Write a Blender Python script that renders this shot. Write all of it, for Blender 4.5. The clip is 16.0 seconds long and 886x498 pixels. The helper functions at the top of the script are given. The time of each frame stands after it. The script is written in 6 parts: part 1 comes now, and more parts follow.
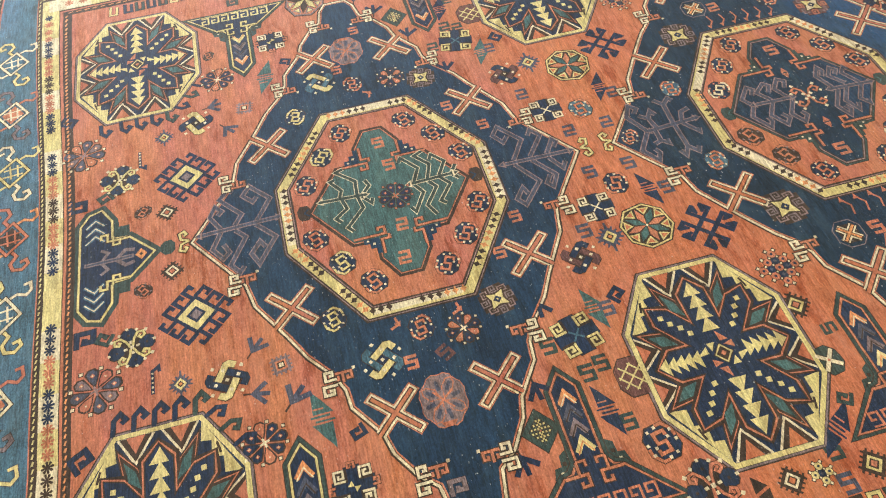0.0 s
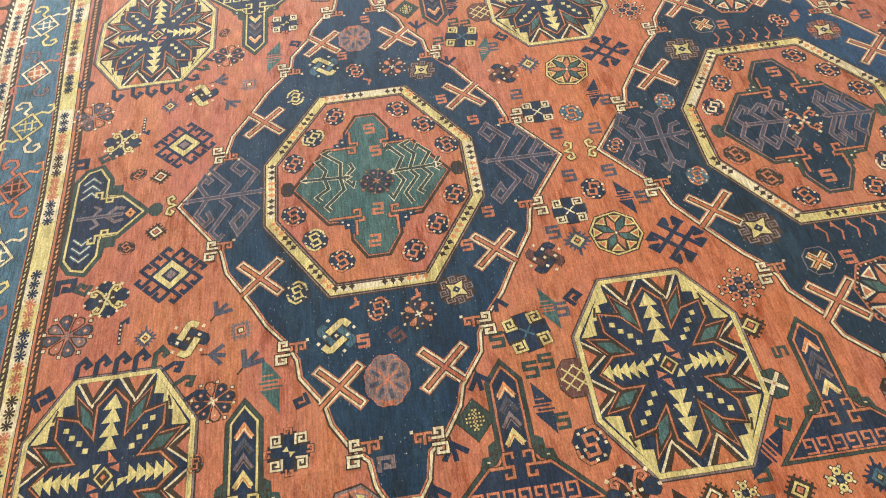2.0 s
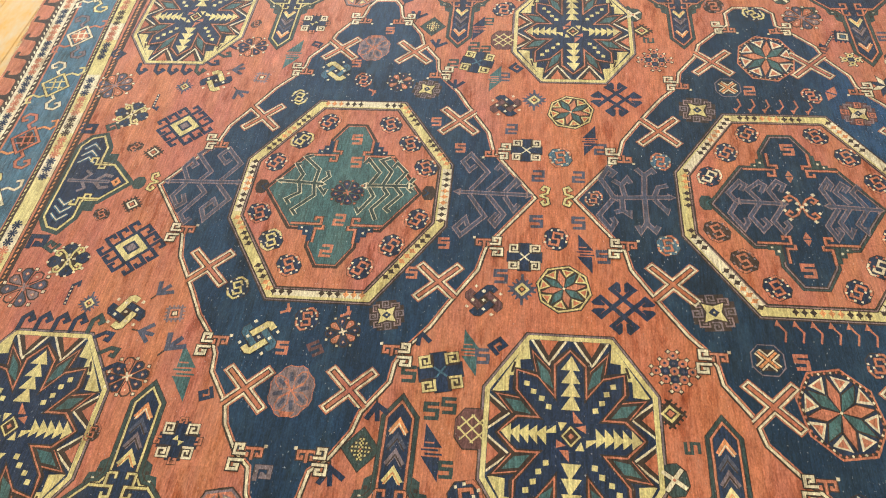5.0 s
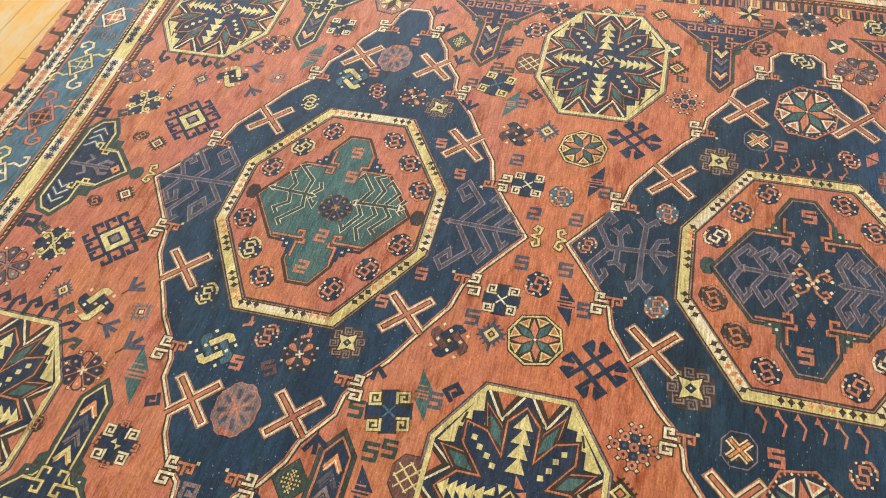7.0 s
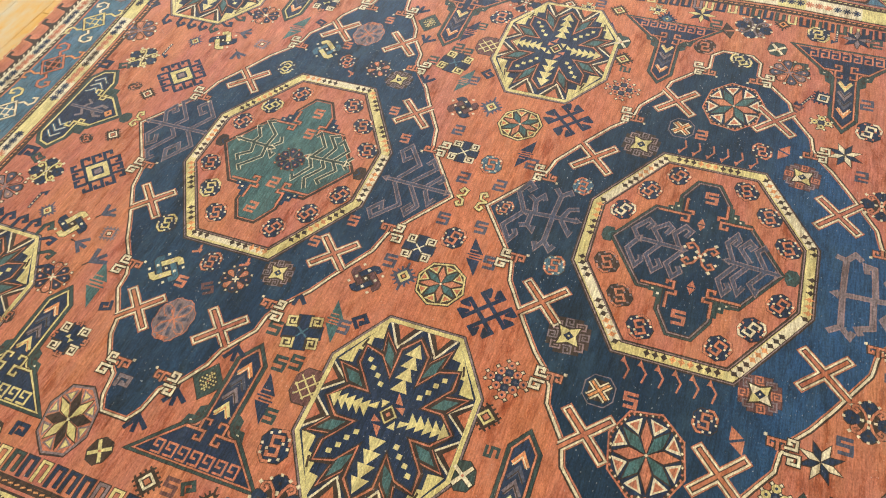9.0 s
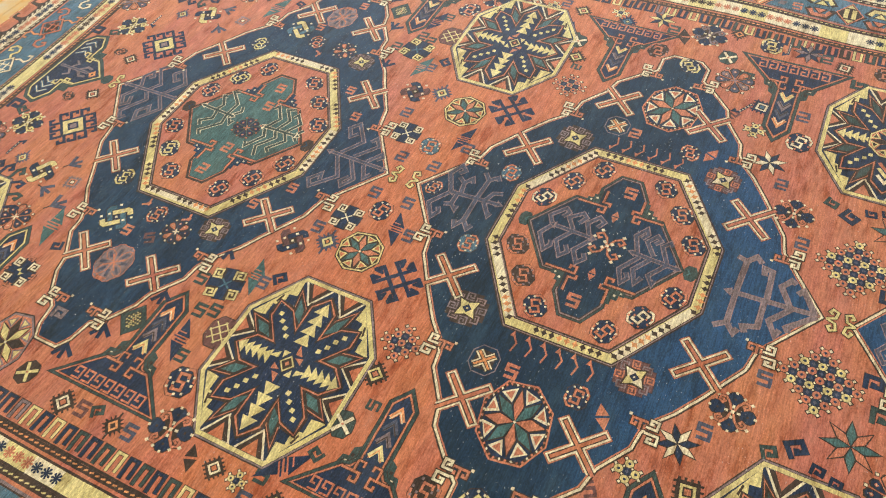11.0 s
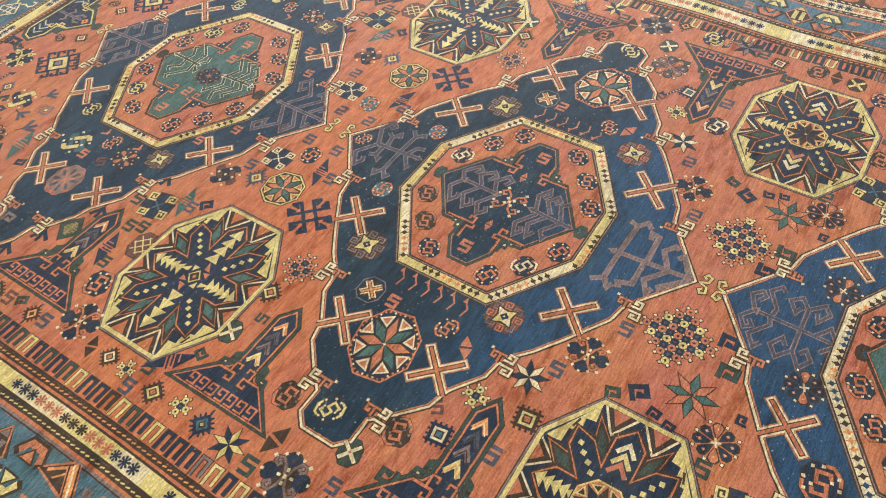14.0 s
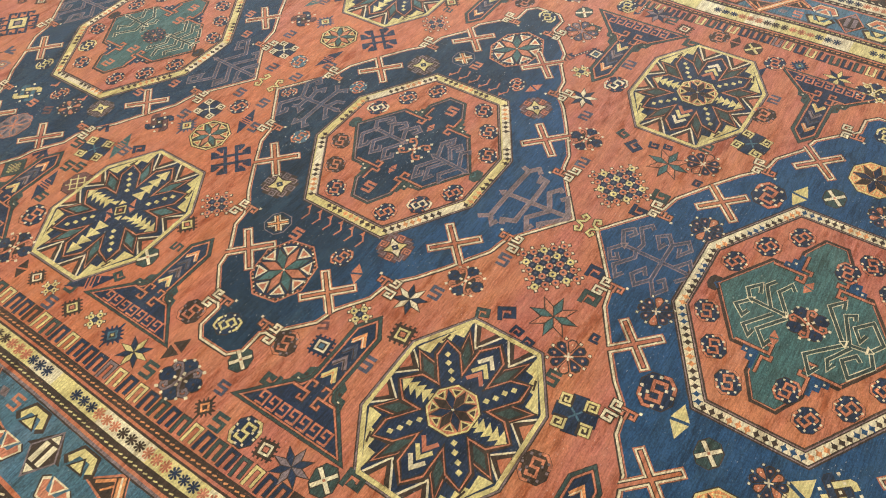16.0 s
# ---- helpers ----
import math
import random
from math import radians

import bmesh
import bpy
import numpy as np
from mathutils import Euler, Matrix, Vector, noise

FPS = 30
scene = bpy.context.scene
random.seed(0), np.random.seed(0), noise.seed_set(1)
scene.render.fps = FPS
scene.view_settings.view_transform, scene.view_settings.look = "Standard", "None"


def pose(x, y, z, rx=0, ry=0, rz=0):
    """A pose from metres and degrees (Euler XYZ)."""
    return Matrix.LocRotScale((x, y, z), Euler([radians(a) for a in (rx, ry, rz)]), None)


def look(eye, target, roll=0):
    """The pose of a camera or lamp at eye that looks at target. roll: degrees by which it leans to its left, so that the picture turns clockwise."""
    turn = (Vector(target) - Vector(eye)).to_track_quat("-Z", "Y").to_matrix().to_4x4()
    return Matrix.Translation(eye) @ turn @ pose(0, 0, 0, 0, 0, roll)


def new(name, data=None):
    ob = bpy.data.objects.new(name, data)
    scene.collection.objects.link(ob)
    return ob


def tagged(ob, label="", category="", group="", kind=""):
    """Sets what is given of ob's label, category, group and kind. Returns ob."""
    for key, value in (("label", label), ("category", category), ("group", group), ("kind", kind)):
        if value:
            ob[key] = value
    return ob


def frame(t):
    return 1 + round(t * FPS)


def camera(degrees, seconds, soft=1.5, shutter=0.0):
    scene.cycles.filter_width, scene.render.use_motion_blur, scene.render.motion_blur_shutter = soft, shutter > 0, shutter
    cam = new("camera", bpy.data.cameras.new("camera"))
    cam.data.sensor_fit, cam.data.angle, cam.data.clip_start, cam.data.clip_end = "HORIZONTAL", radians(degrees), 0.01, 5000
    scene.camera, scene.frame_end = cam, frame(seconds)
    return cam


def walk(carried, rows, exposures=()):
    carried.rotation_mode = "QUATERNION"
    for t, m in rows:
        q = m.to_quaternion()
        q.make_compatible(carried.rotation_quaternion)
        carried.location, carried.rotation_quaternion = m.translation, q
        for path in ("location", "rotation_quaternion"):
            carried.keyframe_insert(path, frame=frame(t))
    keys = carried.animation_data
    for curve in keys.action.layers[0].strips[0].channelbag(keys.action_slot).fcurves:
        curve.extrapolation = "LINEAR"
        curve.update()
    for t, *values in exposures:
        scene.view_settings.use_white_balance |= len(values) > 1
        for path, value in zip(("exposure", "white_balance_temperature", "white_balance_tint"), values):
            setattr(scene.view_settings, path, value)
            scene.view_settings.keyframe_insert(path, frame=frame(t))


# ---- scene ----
cam = camera(60.51, 16.0, soft=1.1)
PATH = [
    (0, (0.4212, -1.2628, 1.4597), (0.6255, -0.0927, -0.1493), -5.89),
    (0.5, (0.4509, -1.3161, 1.4671), (0.6185, -0.1344, -0.1378), -5.96),
    (1, (0.4843, -1.3770, 1.4736), (0.6188, -0.1924, -0.1322), -5.80),
    (1.5, (0.5340, -1.4065, 1.4752), (0.6361, -0.2169, -0.1292), -5.68),
    (2, (0.6090, -1.3491, 1.4654), (0.6800, -0.1516, -0.1348), -5.39),
    (2.5, (0.6895, -1.2610, 1.4385), (0.7209, -0.0540, -0.1559), -5.20),
    (3, (0.7356, -1.2020, 1.4116), (0.7262, 0.0135, -0.1766), -4.82),
    (3.5, (0.7798, -1.2079, 1.3934), (0.7203, 0.0158, -0.1875), -4.86),
    (4, (0.8401, -1.2824, 1.4200), (0.7444, -0.0603, -0.1603), -4.35),
    (4.2, (0.8690, -1.3188, 1.4376), (0.7525, -0.0931, -0.1385), -4.46),
    (6.3, (1.1384, -1.1850, 1.4754), (0.8235, -0.0164, -0.1169), -5.16),
    (6.5, (1.1562, -1.1623, 1.4707), (0.8216, 0.0034, -0.1197), -5.22),
    (7, (1.1843, -1.1389, 1.4498), (0.8004, 0.0218, -0.1331), -5.08),
    (7.5, (1.2505, -1.1923, 1.4714), (0.8220, -0.0449, -0.1096), -5.21),
    (8, (1.3515, -1.2679, 1.4972), (0.8896, -0.1313, -0.0823), -5.40),
    (8.5, (1.4446, -1.3077, 1.5253), (0.9559, -0.1788, -0.0517), -5.51),
    (9, (1.5523, -1.2604, 1.5268), (1.0439, -0.1385, -0.0489), -5.09),
    (9.2, (1.5948, -1.2307, 1.5328), (1.0760, -0.1117, -0.0416), -4.98),
    (11.3, (1.9596, -1.2560, 1.5743), (1.3276, -0.1882, 0.0058), -4.73),
    (11.5, (1.9943, -1.2839, 1.5892), (1.3579, -0.2137, 0.0240), -4.58),
    (12, (2.0800, -1.3060, 1.5980), (1.4214, -0.2278, 0.0476), -4.64),
    (12.5, (2.1682, -1.2660, 1.5788), (1.4896, -0.1878, 0.0371), -4.46),
    (13, (2.2630, -1.2332, 1.5482), (1.5596, -0.1583, 0.0153), -4.15),
    (13.5, (2.3278, -1.2181, 1.5096), (1.5915, -0.1590, -0.0189), -4.17),
    (14, (2.3671, -1.2637, 1.5213), (1.6032, -0.2271, -0.0091), -4.32),
    (14.5, (2.4376, -1.3268, 1.5394), (1.6540, -0.3054, 0.0088), -4.57),
    (15, (2.5260, -1.3654, 1.5453), (1.7361, -0.3557, 0.0102), -4.73),
    (15.5, (2.6352, -1.3293, 1.5463), (1.8434, -0.3205, 0.0116), -4.76),
    (16, (2.7537, -1.2844, 1.5401), (1.9649, -0.2752, 0.0041), -4.59),
]
walk(cam, [(t, look(eye, target, roll)) for t, eye, target, roll in PATH])

# ---- light ----
scene.view_settings.exposure = 0.0
world = bpy.data.worlds.new("world")
scene.world = world
world.use_nodes = True
sky = world.node_tree.nodes.new("ShaderNodeTexSky")
sky.sky_type, sky.sun_disc = "NISHITA", False
sky.sun_elevation, sky.sun_rotation = radians(38), radians(-20)
world.node_tree.links.new(sky.outputs["Color"], world.node_tree.nodes["Background"].inputs["Color"])
world.node_tree.nodes["Background"].inputs["Strength"].default_value = 0.1


# soft rectangular area lamp, set inside an unseen opening
def soft_light(name, m, width, height, watts, colour):
    lamp = bpy.data.lights.new(name, "AREA")
    lamp.shape, lamp.size, lamp.size_y, lamp.energy, lamp.color = "RECTANGLE", width, height, watts, colour
    ob = new(name, lamp)
    ob.matrix_world = m
    return ob


soft_light("daylight_far", look((-0.9, 4.9, 1.75), (0.6, 0.0, 0.3)), 3.5, 1.85, 404, (0.935, 1.0, 1.08))
# fill added from two sides with no known source, the near one warm
soft_light("daylight_side", look((6.9, -1.2, 1.75), (1.5, 0.0, 0.2)), 2.9, 1.85, 106, (0.99, 1.0, 0.92))
soft_light("daylight_near", look((1.0, -4.9, 1.75), (1.2, 0.0, 0.0)), 3.5, 1.85, 130, (1.04, 1.0, 0.76))


# ---- materials ----
def nodes_of(name):
    m = bpy.data.materials.new(name)
    m.use_nodes = True
    return m, m.node_tree.nodes, m.node_tree.links, m.node_tree.nodes["Principled BSDF"]


def mapped_noise(nodes, links, size, scale, detail=4.0, rough=0.6):
    """Noise in room coordinates: size stretches it along x, y, z."""
    geo, mapping, tex = (nodes.new("ShaderNode" + k) for k in ("NewGeometry", "Mapping", "TexNoise"))
    mapping.inputs["Scale"].default_value = size
    tex.inputs["Scale"].default_value, tex.inputs["Detail"].default_value, tex.inputs["Roughness"].default_value = scale, detail, rough
    links.new(geo.outputs["Position"], mapping.inputs["Vector"])
    links.new(mapping.outputs["Vector"], tex.inputs["Vector"])
    return tex.outputs["Fac"]


def mixed(nodes, links, fac, a, b, kind="MIX"):
    mix = nodes.new("ShaderNodeMix")
    mix.data_type, mix.blend_type = "RGBA", kind
    for socket, value in ((mix.inputs["Factor"], fac), (mix.inputs["A"], a), (mix.inputs["B"], b)):
        if isinstance(value, bpy.types.NodeSocket):
            links.new(value, socket)
        elif isinstance(value, (int, float)):
            socket.default_value = value
        else:
            socket.default_value = (*value, 1.0)
    return mix.outputs["Result"]


def ramp(nodes, links, fac, lo, hi):
    r = nodes.new("ShaderNodeMapRange")
    r.inputs["From Min"].default_value, r.inputs["From Max"].default_value = lo, hi
    links.new(fac, r.inputs["Value"])
    return r.outputs["Result"]


def wool(name, main, other, worn, streak=0.8, abrash=None, wear=0.4, flecks=0.6, stain=(0.62, 0.56, 0.50), bay=None):
    """Dyed wool: weft-wise dye bands, worn knots, single threads, woven relief."""
    m, nodes, links, bsdf = nodes_of(name)
    bands = ramp(nodes, links, mapped_noise(nodes, links, (5.0, 0.8, 1.0), 1.5, 4.0), 0.38, 0.62)
    colour = mixed(nodes, links, bands, main, other)
    if abrash:
        lo, hi, tone = abrash
        geo, sep = nodes.new("ShaderNodeNewGeometry"), nodes.new("ShaderNodeSeparateXYZ")
        links.new(geo.outputs["Position"], sep.inputs["Vector"])
        colour = mixed(nodes, links, ramp(nodes, links, sep.outputs["X"], lo, hi), colour, tone)
    if bay:  # a stretch of the length woven from another dye lot
        lo, full, end, back, tone = bay
        geo, sep, both_ways = nodes.new("ShaderNodeNewGeometry"), nodes.new("ShaderNodeSeparateXYZ"), nodes.new("ShaderNodeMath")
        links.new(geo.outputs["Position"], sep.inputs["Vector"])
        both_ways.operation = "MULTIPLY"
        links.new(ramp(nodes, links, sep.outputs["X"], lo, full), both_ways.inputs[0])
        links.new(ramp(nodes, links, sep.outputs["X"], end, back), both_ways.inputs[1])
        colour = mixed(nodes, links, mixed(nodes, links, 0.52, (0, 0, 0), both_ways.outputs["Value"]), colour, tone)
    threads = ramp(nodes, links, mapped_noise(nodes, links, (230.0, 18.0, 1.0), 1.0, 4.0, 0.8), 0.40, 0.60)
    knots = mapped_noise(nodes, links, (300.0, 170.0, 1.0), 1.0, 2.0, 0.7)
    colour = mixed(nodes, links, 1.0, colour, mixed(nodes, links, threads, (1 - 0.50 * streak,) * 3, (1 + 0.34 * streak,) * 3), "MULTIPLY")
    colour = mixed(nodes, links, 1.0, colour, mixed(nodes, links, ramp(nodes, links, knots, 0.36, 0.64), (1 - 0.42 * streak,) * 3, (1 + 0.34 * streak,) * 3), "MULTIPLY")
    patch = ramp(nodes, links, mapped_noise(nodes, links, (2.0, 0.8, 1.0), 8.0, 7.0, 0.75), 0.48, 0.80)
    colour = mixed(nodes, links, mixed(nodes, links, wear, (0, 0, 0), patch, "MIX"), colour, worn)
    dirt = ramp(nodes, links, mapped_noise(nodes, links, (14.0, 3.0, 1.0), 2.2, 6.0, 0.8), 0.51, 0.70)
    colour = mixed(nodes, links, 1.0, colour, mixed(nodes, links, dirt, (1.0, 1.0, 1.0), stain), "MULTIPLY")
    blotch = ramp(nodes, links, mapped_noise(nodes, links, (1.3, 0.7, 1.0), 26.0, 5.0, 0.7), 0.30, 0.70)
    colour = mixed(nodes, links, 1.0, colour, mixed(nodes, links, blotch, (0.84, 0.82, 0.80), (1.13, 1.15, 1.17)), "MULTIPLY")
    rust = ramp(nodes, links, mapped_noise(nodes, links, (34.0, 9.0, 1.0), 1.0, 7.0, 0.75), 0.50, 0.60)
    place = ramp(nodes, links, mapped_noise(nodes, links, (1.4, 1.0, 1.0), 3.1, 3.0, 0.6), 0.47, 0.62)
    colour = mixed(nodes, links, mixed(nodes, links, place, (0, 0, 0), rust), colour, mixed(nodes, links, 1.0, colour, stain, "MULTIPLY"))
    grime = ramp(nodes, links, mapped_noise(nodes, links, (120.0, 42.0, 1.0), 1.0, 3.0, 0.7), 0.64, 0.74)
    colour = mixed(nodes, links, 1.0, colour, mixed(nodes, links, grime, (1.0, 1.0, 1.0), (0.60, 0.52, 0.46)), "MULTIPLY")
    fleck = ramp(nodes, links, mapped_noise(nodes, links, (230.0, 110.0, 1.0), 1.0, 1.5), 0.685, 0.73)
    sparse = ramp(nodes, links, mapped_noise(nodes, links, (1.0, 1.0, 1.0), 5.0, 3.0), 0.42, 0.62)
    colour = mixed(nodes, links, mixed(nodes, links, flecks, (0, 0, 0), mixed(nodes, links, sparse, (0, 0, 0), fleck)), colour, tuple(0.4 * c + 0.42 for c in worn))
    links.new(colour, bsdf.inputs["Base Color"])
    bsdf.inputs["Roughness"].default_value = 0.8
    bsdf.inputs["Specular IOR Level"].default_value = 0.2
    bsdf.inputs["Sheen Weight"].default_value = 0.09
    bsdf.inputs["Sheen Roughness"].default_value = 0.5
    bump = nodes.new("ShaderNodeBump")
    bump.inputs["Strength"].default_value, bump.inputs["Distance"].default_value = 0.6, 0.0014
    links.new(mixed(nodes, links, 0.5, knots, threads), bump.inputs["Height"])
    links.new(bump.outputs["Normal"], bsdf.inputs["Normal"])
    return m


WOOL = {
    "r": wool("madder_red_wool", (0.425, 0.145, 0.107), (0.468, 0.181, 0.091), (0.53, 0.27, 0.20), 0.56, stain=(0.62, 0.44, 0.30), bay=(0.86, 1.04, 1.75, 1.30, (0.505, 0.163, 0.064))),
    "n": wool("indigo_wool", (0.010, 0.033, 0.076), (0.014, 0.044, 0.094), (0.06, 0.12, 0.16), 0.68, abrash=(1.74, 1.92, (0.018, 0.066, 0.160)), flecks=1.0, bay=(1.10, 1.22, 1.82, 1.66, (0.005, 0.022, 0.046))),
    "e": wool("dark_indigo_wool", (0.013, 0.027, 0.066), (0.017, 0.034, 0.078), (0.08, 0.11, 0.15)),
    "b": wool("sky_blue_wool", (0.067, 0.148, 0.235), (0.056, 0.136, 0.198), (0.2, 0.28, 0.34), 0.8),
    "t": wool("teal_wool", (0.058, 0.135, 0.142), (0.048, 0.118, 0.128), (0.15, 0.23, 0.22)),
    "y": wool("weld_yellow_wool", (0.575, 0.51, 0.222), (0.62, 0.55, 0.265), (0.68, 0.62, 0.40), 0.6),
    "w": wool("ivory_wool", (0.65, 0.60, 0.43), (0.69, 0.635, 0.465), (0.66, 0.52, 0.38), 0.6),
    "k": wool("walnut_brown_wool", (0.042, 0.030, 0.024), (0.055, 0.038, 0.028), (0.14, 0.08, 0.06)),
    "p": wool("coral_wool", (0.47, 0.170, 0.105), (0.50, 0.195, 0.110), (0.52, 0.3, 0.22)),
    "o": wool("apricot_wool", (0.66, 0.30, 0.12), (0.62, 0.26, 0.11), (0.6, 0.4, 0.25)),
    "m": wool("mauve_wool", (0.205, 0.162, 0.180), (0.185, 0.146, 0.165), (0.3, 0.23, 0.23)),
    "q": wool("taupe_wool", (0.265, 0.185, 0.185), (0.235, 0.165, 0.175), (0.33, 0.25, 0.24)),
    "g": wool("slate_wool", (0.060, 0.075, 0.125), (0.075, 0.085, 0.13), (0.18, 0.17, 0.19)),
    "f": wool("faded_plum_wool", (0.120, 0.060, 0.068), (0.140, 0.066, 0.062), (0.24, 0.13, 0.12)),
    "d": wool("dark_green_wool", (0.042, 0.072, 0.070), (0.036, 0.066, 0.066), (0.1, 0.12, 0.11)),
}

# ---- weaving: flat woven figures built of thin inlaid pieces ----
LIFT = 0.00018


COUNT = [0]


def own_height(z):
    """Each piece lies a hair above the one before, so that no two share a plane."""
    COUNT[0] += 1
    return z + 0.02 * (COUNT[0] % 36)


def poly(c, pts, z=1):
    return [(c, own_height(z), [tuple(p) for p in pts])]


def line(c, pts, w, z=1, closed=False):
    """A woven line of that width with mitred corners."""
    pts = [Vector(p) for p in pts]
    n, z = len(pts), own_height(z)
    sides = []
    for i, p in enumerate(pts):
        a = pts[i - 1] if i or closed else None
        b = pts[(i + 1) % n] if i < n - 1 or closed else None
        da = (p - a).normalized() if a is not None else None
        db = (b - p).normalized() if b is not None else None
        da, db = da or db, db or da
        na, nb = Vector((-da.y, da.x)), Vector((-db.y, db.x))
        mid = na + nb
        mid = mid.normalized() if mid.length > 0.3 else na
        reach = w / 2 / max(0.5, mid.dot(na))
        sides.append((p + mid * reach, p - mid * reach))
    out = []
    for i in range(n if closed else n - 1):
        (a, b), (c2, d) = sides[i], sides[(i + 1) % n]
        out.append((c, z, [tuple(b), tuple(d), tuple(c2), tuple(a)]))
    return out


def moved(fig, x=0.0, y=0.0, rot=0.0, sx=1.0, sy=None, up=0):
    sy = sx if sy is None else sy
    co, si = math.cos(radians(rot)), math.sin(radians(rot))
    return [(c, z + up, [(x + sx * px * co - sy * py * si, y + sx * px * si + sy * py * co) for px, py in pts]) for c, z, pts in fig]


def four(fig):
    return fig + moved(fig, sx=-1, sy=1) + moved(fig, sx=1, sy=-1) + moved(fig, sx=-1, sy=-1)


def dyed(fig, **swap):
    return [(swap.get(c, c), z, pts) for c, z, pts in fig]


def rect(c, x, y, w, h, z=1):
    return poly(c, [(x - w / 2, y - h / 2), (x + w / 2, y - h / 2), (x + w / 2, y + h / 2), (x - w / 2, y + h / 2)], z)


def lozenge(c, x, y, w, h, z=1):
    return poly(c, [(x - w / 2, y), (x, y - h / 2), (x + w / 2, y), (x, y + h / 2)], z)


def octagon(a, b, ca, cb):
    """Corners of an octagon: half sizes a, b, with the corner points at (ca, b) and (a, cb)."""
    return [(a, -cb), (a, cb), (ca, b), (-ca, b), (-a, cb), (-a, -cb), (-ca, -b), (ca, -b)]


FAR_STRETCH = ((0.97, 1.03, 0.026), (1.075, 1.116, 0.024), (1.118, 1.350, -0.036))


def wobble(x, y):
    """How far the hand-made weave strays from the ruled pattern."""
    dx = 0.004 * math.sin(2.1 * y + 0.7 * x) + 0.003 * math.sin(5.3 * y + 1.0)
    dy = 0.004 * math.sin(1.7 * x + 0.4) + 0.003 * math.sin(4.9 * x + 2.0 * y)
    edge = max(0.0, (y - 0.85) / 0.5)
    dy += edge * (0.030 * math.exp(-(((x - 1.75) / 0.22) ** 2)) - 0.020 * math.exp(-(((x - 2.15) / 0.2) ** 2)))
    edge = max(0.0, (-y - 0.85) / 0.5)
    dy += edge * (0.010 * math.sin(6.0 * x))
    edge = max(0.0, (-0.2 - x) / 0.3)
    dx += edge * (0.012 * math.sin(4.0 * y + 0.5))
    end = min(1.0, max(0.0, (-0.15 - x) / 0.15))  # the end of the rug lies askew
    end *= 1.0 - 0.5 * min(1.0, max(0.0, (-0.33 - x) / 0.17))
    dx -= end * (0.022 + 0.056 * min(1.1, max(-0.5, y)))
    for y0, y1, rise in FAR_STRETCH:  # the far border lies wider than the near one
        dy += rise * min(1.0, max(0.0, (y - y0) / (y1 - y0)))
    return dx, dy


def ragged(x, y, z):
    """The stepped, slightly uneven edge of woven work."""
    p = Vector((x * 230.0, y * 230.0, z * 3.7))
    return x + 0.0009 * noise.noise(p), y + 0.0009 * noise.noise(p + Vector((31.0, 7.0, 0.0)))


def mesh_of(name, fig, bend=None, base=0.0):
    """One mesh of a figure: each piece a raised face with short sides, so that it has depth."""
    verts, faces, mats, keys, index = {}, [], [], [], {}
    for c, z, pts in fig:
        area = sum(a[0] * b[1] - b[0] * a[1] for a, b in zip(pts, pts[1:] + pts[:1]))
        if area < 0:
            pts = pts[::-1]
        pts = [ragged(x, y, z) for x, y in cut(pts, 0.013)]
        if bend:
            pts = [(x + bend(x, y)[0], y + bend(x, y)[1]) for x, y in pts]
        if c not in keys:
            keys.append(c)
        n, top = len(pts), base + z * LIFT
        ring_top = [index.setdefault((round(x, 5), round(y, 5), z, 0), len(index)) for x, y in pts]
        ring_low = [index.setdefault((round(x, 5), round(y, 5), z, 1), len(index)) for x, y in pts]
        verts |= {i: (x, y, top) for i, (x, y) in zip(ring_top, pts)} | {i: (x, y, top - LIFT * 1.2) for i, (x, y) in zip(ring_low, pts)}
        if len(set(ring_top)) < n:
            continue
        faces.append(tuple(ring_top))
        faces += [(ring_top[(i + 1) % n], ring_top[i], ring_low[i], ring_low[(i + 1) % n]) for i in range(n)]
        mats += [keys.index(c)] * (n + 1)
    me = bpy.data.meshes.new(name)
    me.from_pydata([verts[i] for i in range(len(verts))], [], faces)
    me.polygons.foreach_set("material_index", mats)
    for c in keys:
        me.materials.append(WOOL[c])
    me.update()
    return me


MADE = {}


def inlay(name, fig_key, fig, parent, x=0.0, y=0.0, rot=0.0, sx=1.0, sy=None, level=1, label=""):
    """A woven figure as an object of its own in the rug; equal figures share one mesh."""
    if fig_key not in MADE:
        MADE[fig_key] = mesh_of(name, fig)
    ob = new(name, MADE[fig_key])
    ob.parent = parent
    dx, dy = wobble(x, y)
    sy = sx if sy is None else sy
    if sx * sy < 0:
        key = fig_key + "_mirrored"
        if key not in MADE:
            MADE[key] = mesh_of(name, moved(fig, sx=-1, sy=1))
        ob.data = MADE[key]
        sx = -sx
    ob.matrix_basis = Matrix.LocRotScale((x + dx, y + dy, level * LIFT), Euler((0, 0, radians(rot))), (abs(sx), abs(sy), 1.0)) if sx > 0 and sy > 0 else Matrix.LocRotScale((x + dx, y + dy, level * LIFT), Euler((0, 0, radians(rot + 180))), (abs(sx), abs(sy), 1.0))
    if label:
        ob["label"] = label
    return ob


def spread(name, fig, parent, level=1, label="", bend=wobble):
    """A large woven figure drawn in the rug's own coordinates."""
    ob = new(name, mesh_of(name, fig, bend, level * LIFT))
    ob.parent = parent
    if label:
        ob["label"] = label
    return ob


def cut(pts, step=0.06, closed=True):
    """The same outline with more points, so that it can bend."""
    out = []
    ends = pts[1:] + (pts[:1] if closed else [])
    for a, b in zip(pts, ends):
        n = max(1, int(math.dist(a, b) / step))
        out += [(a[0] + (b[0] - a[0]) * i / n, a[1] + (b[1] - a[1]) * i / n) for i in range(n)]
    return out if closed else out + [pts[-1]]


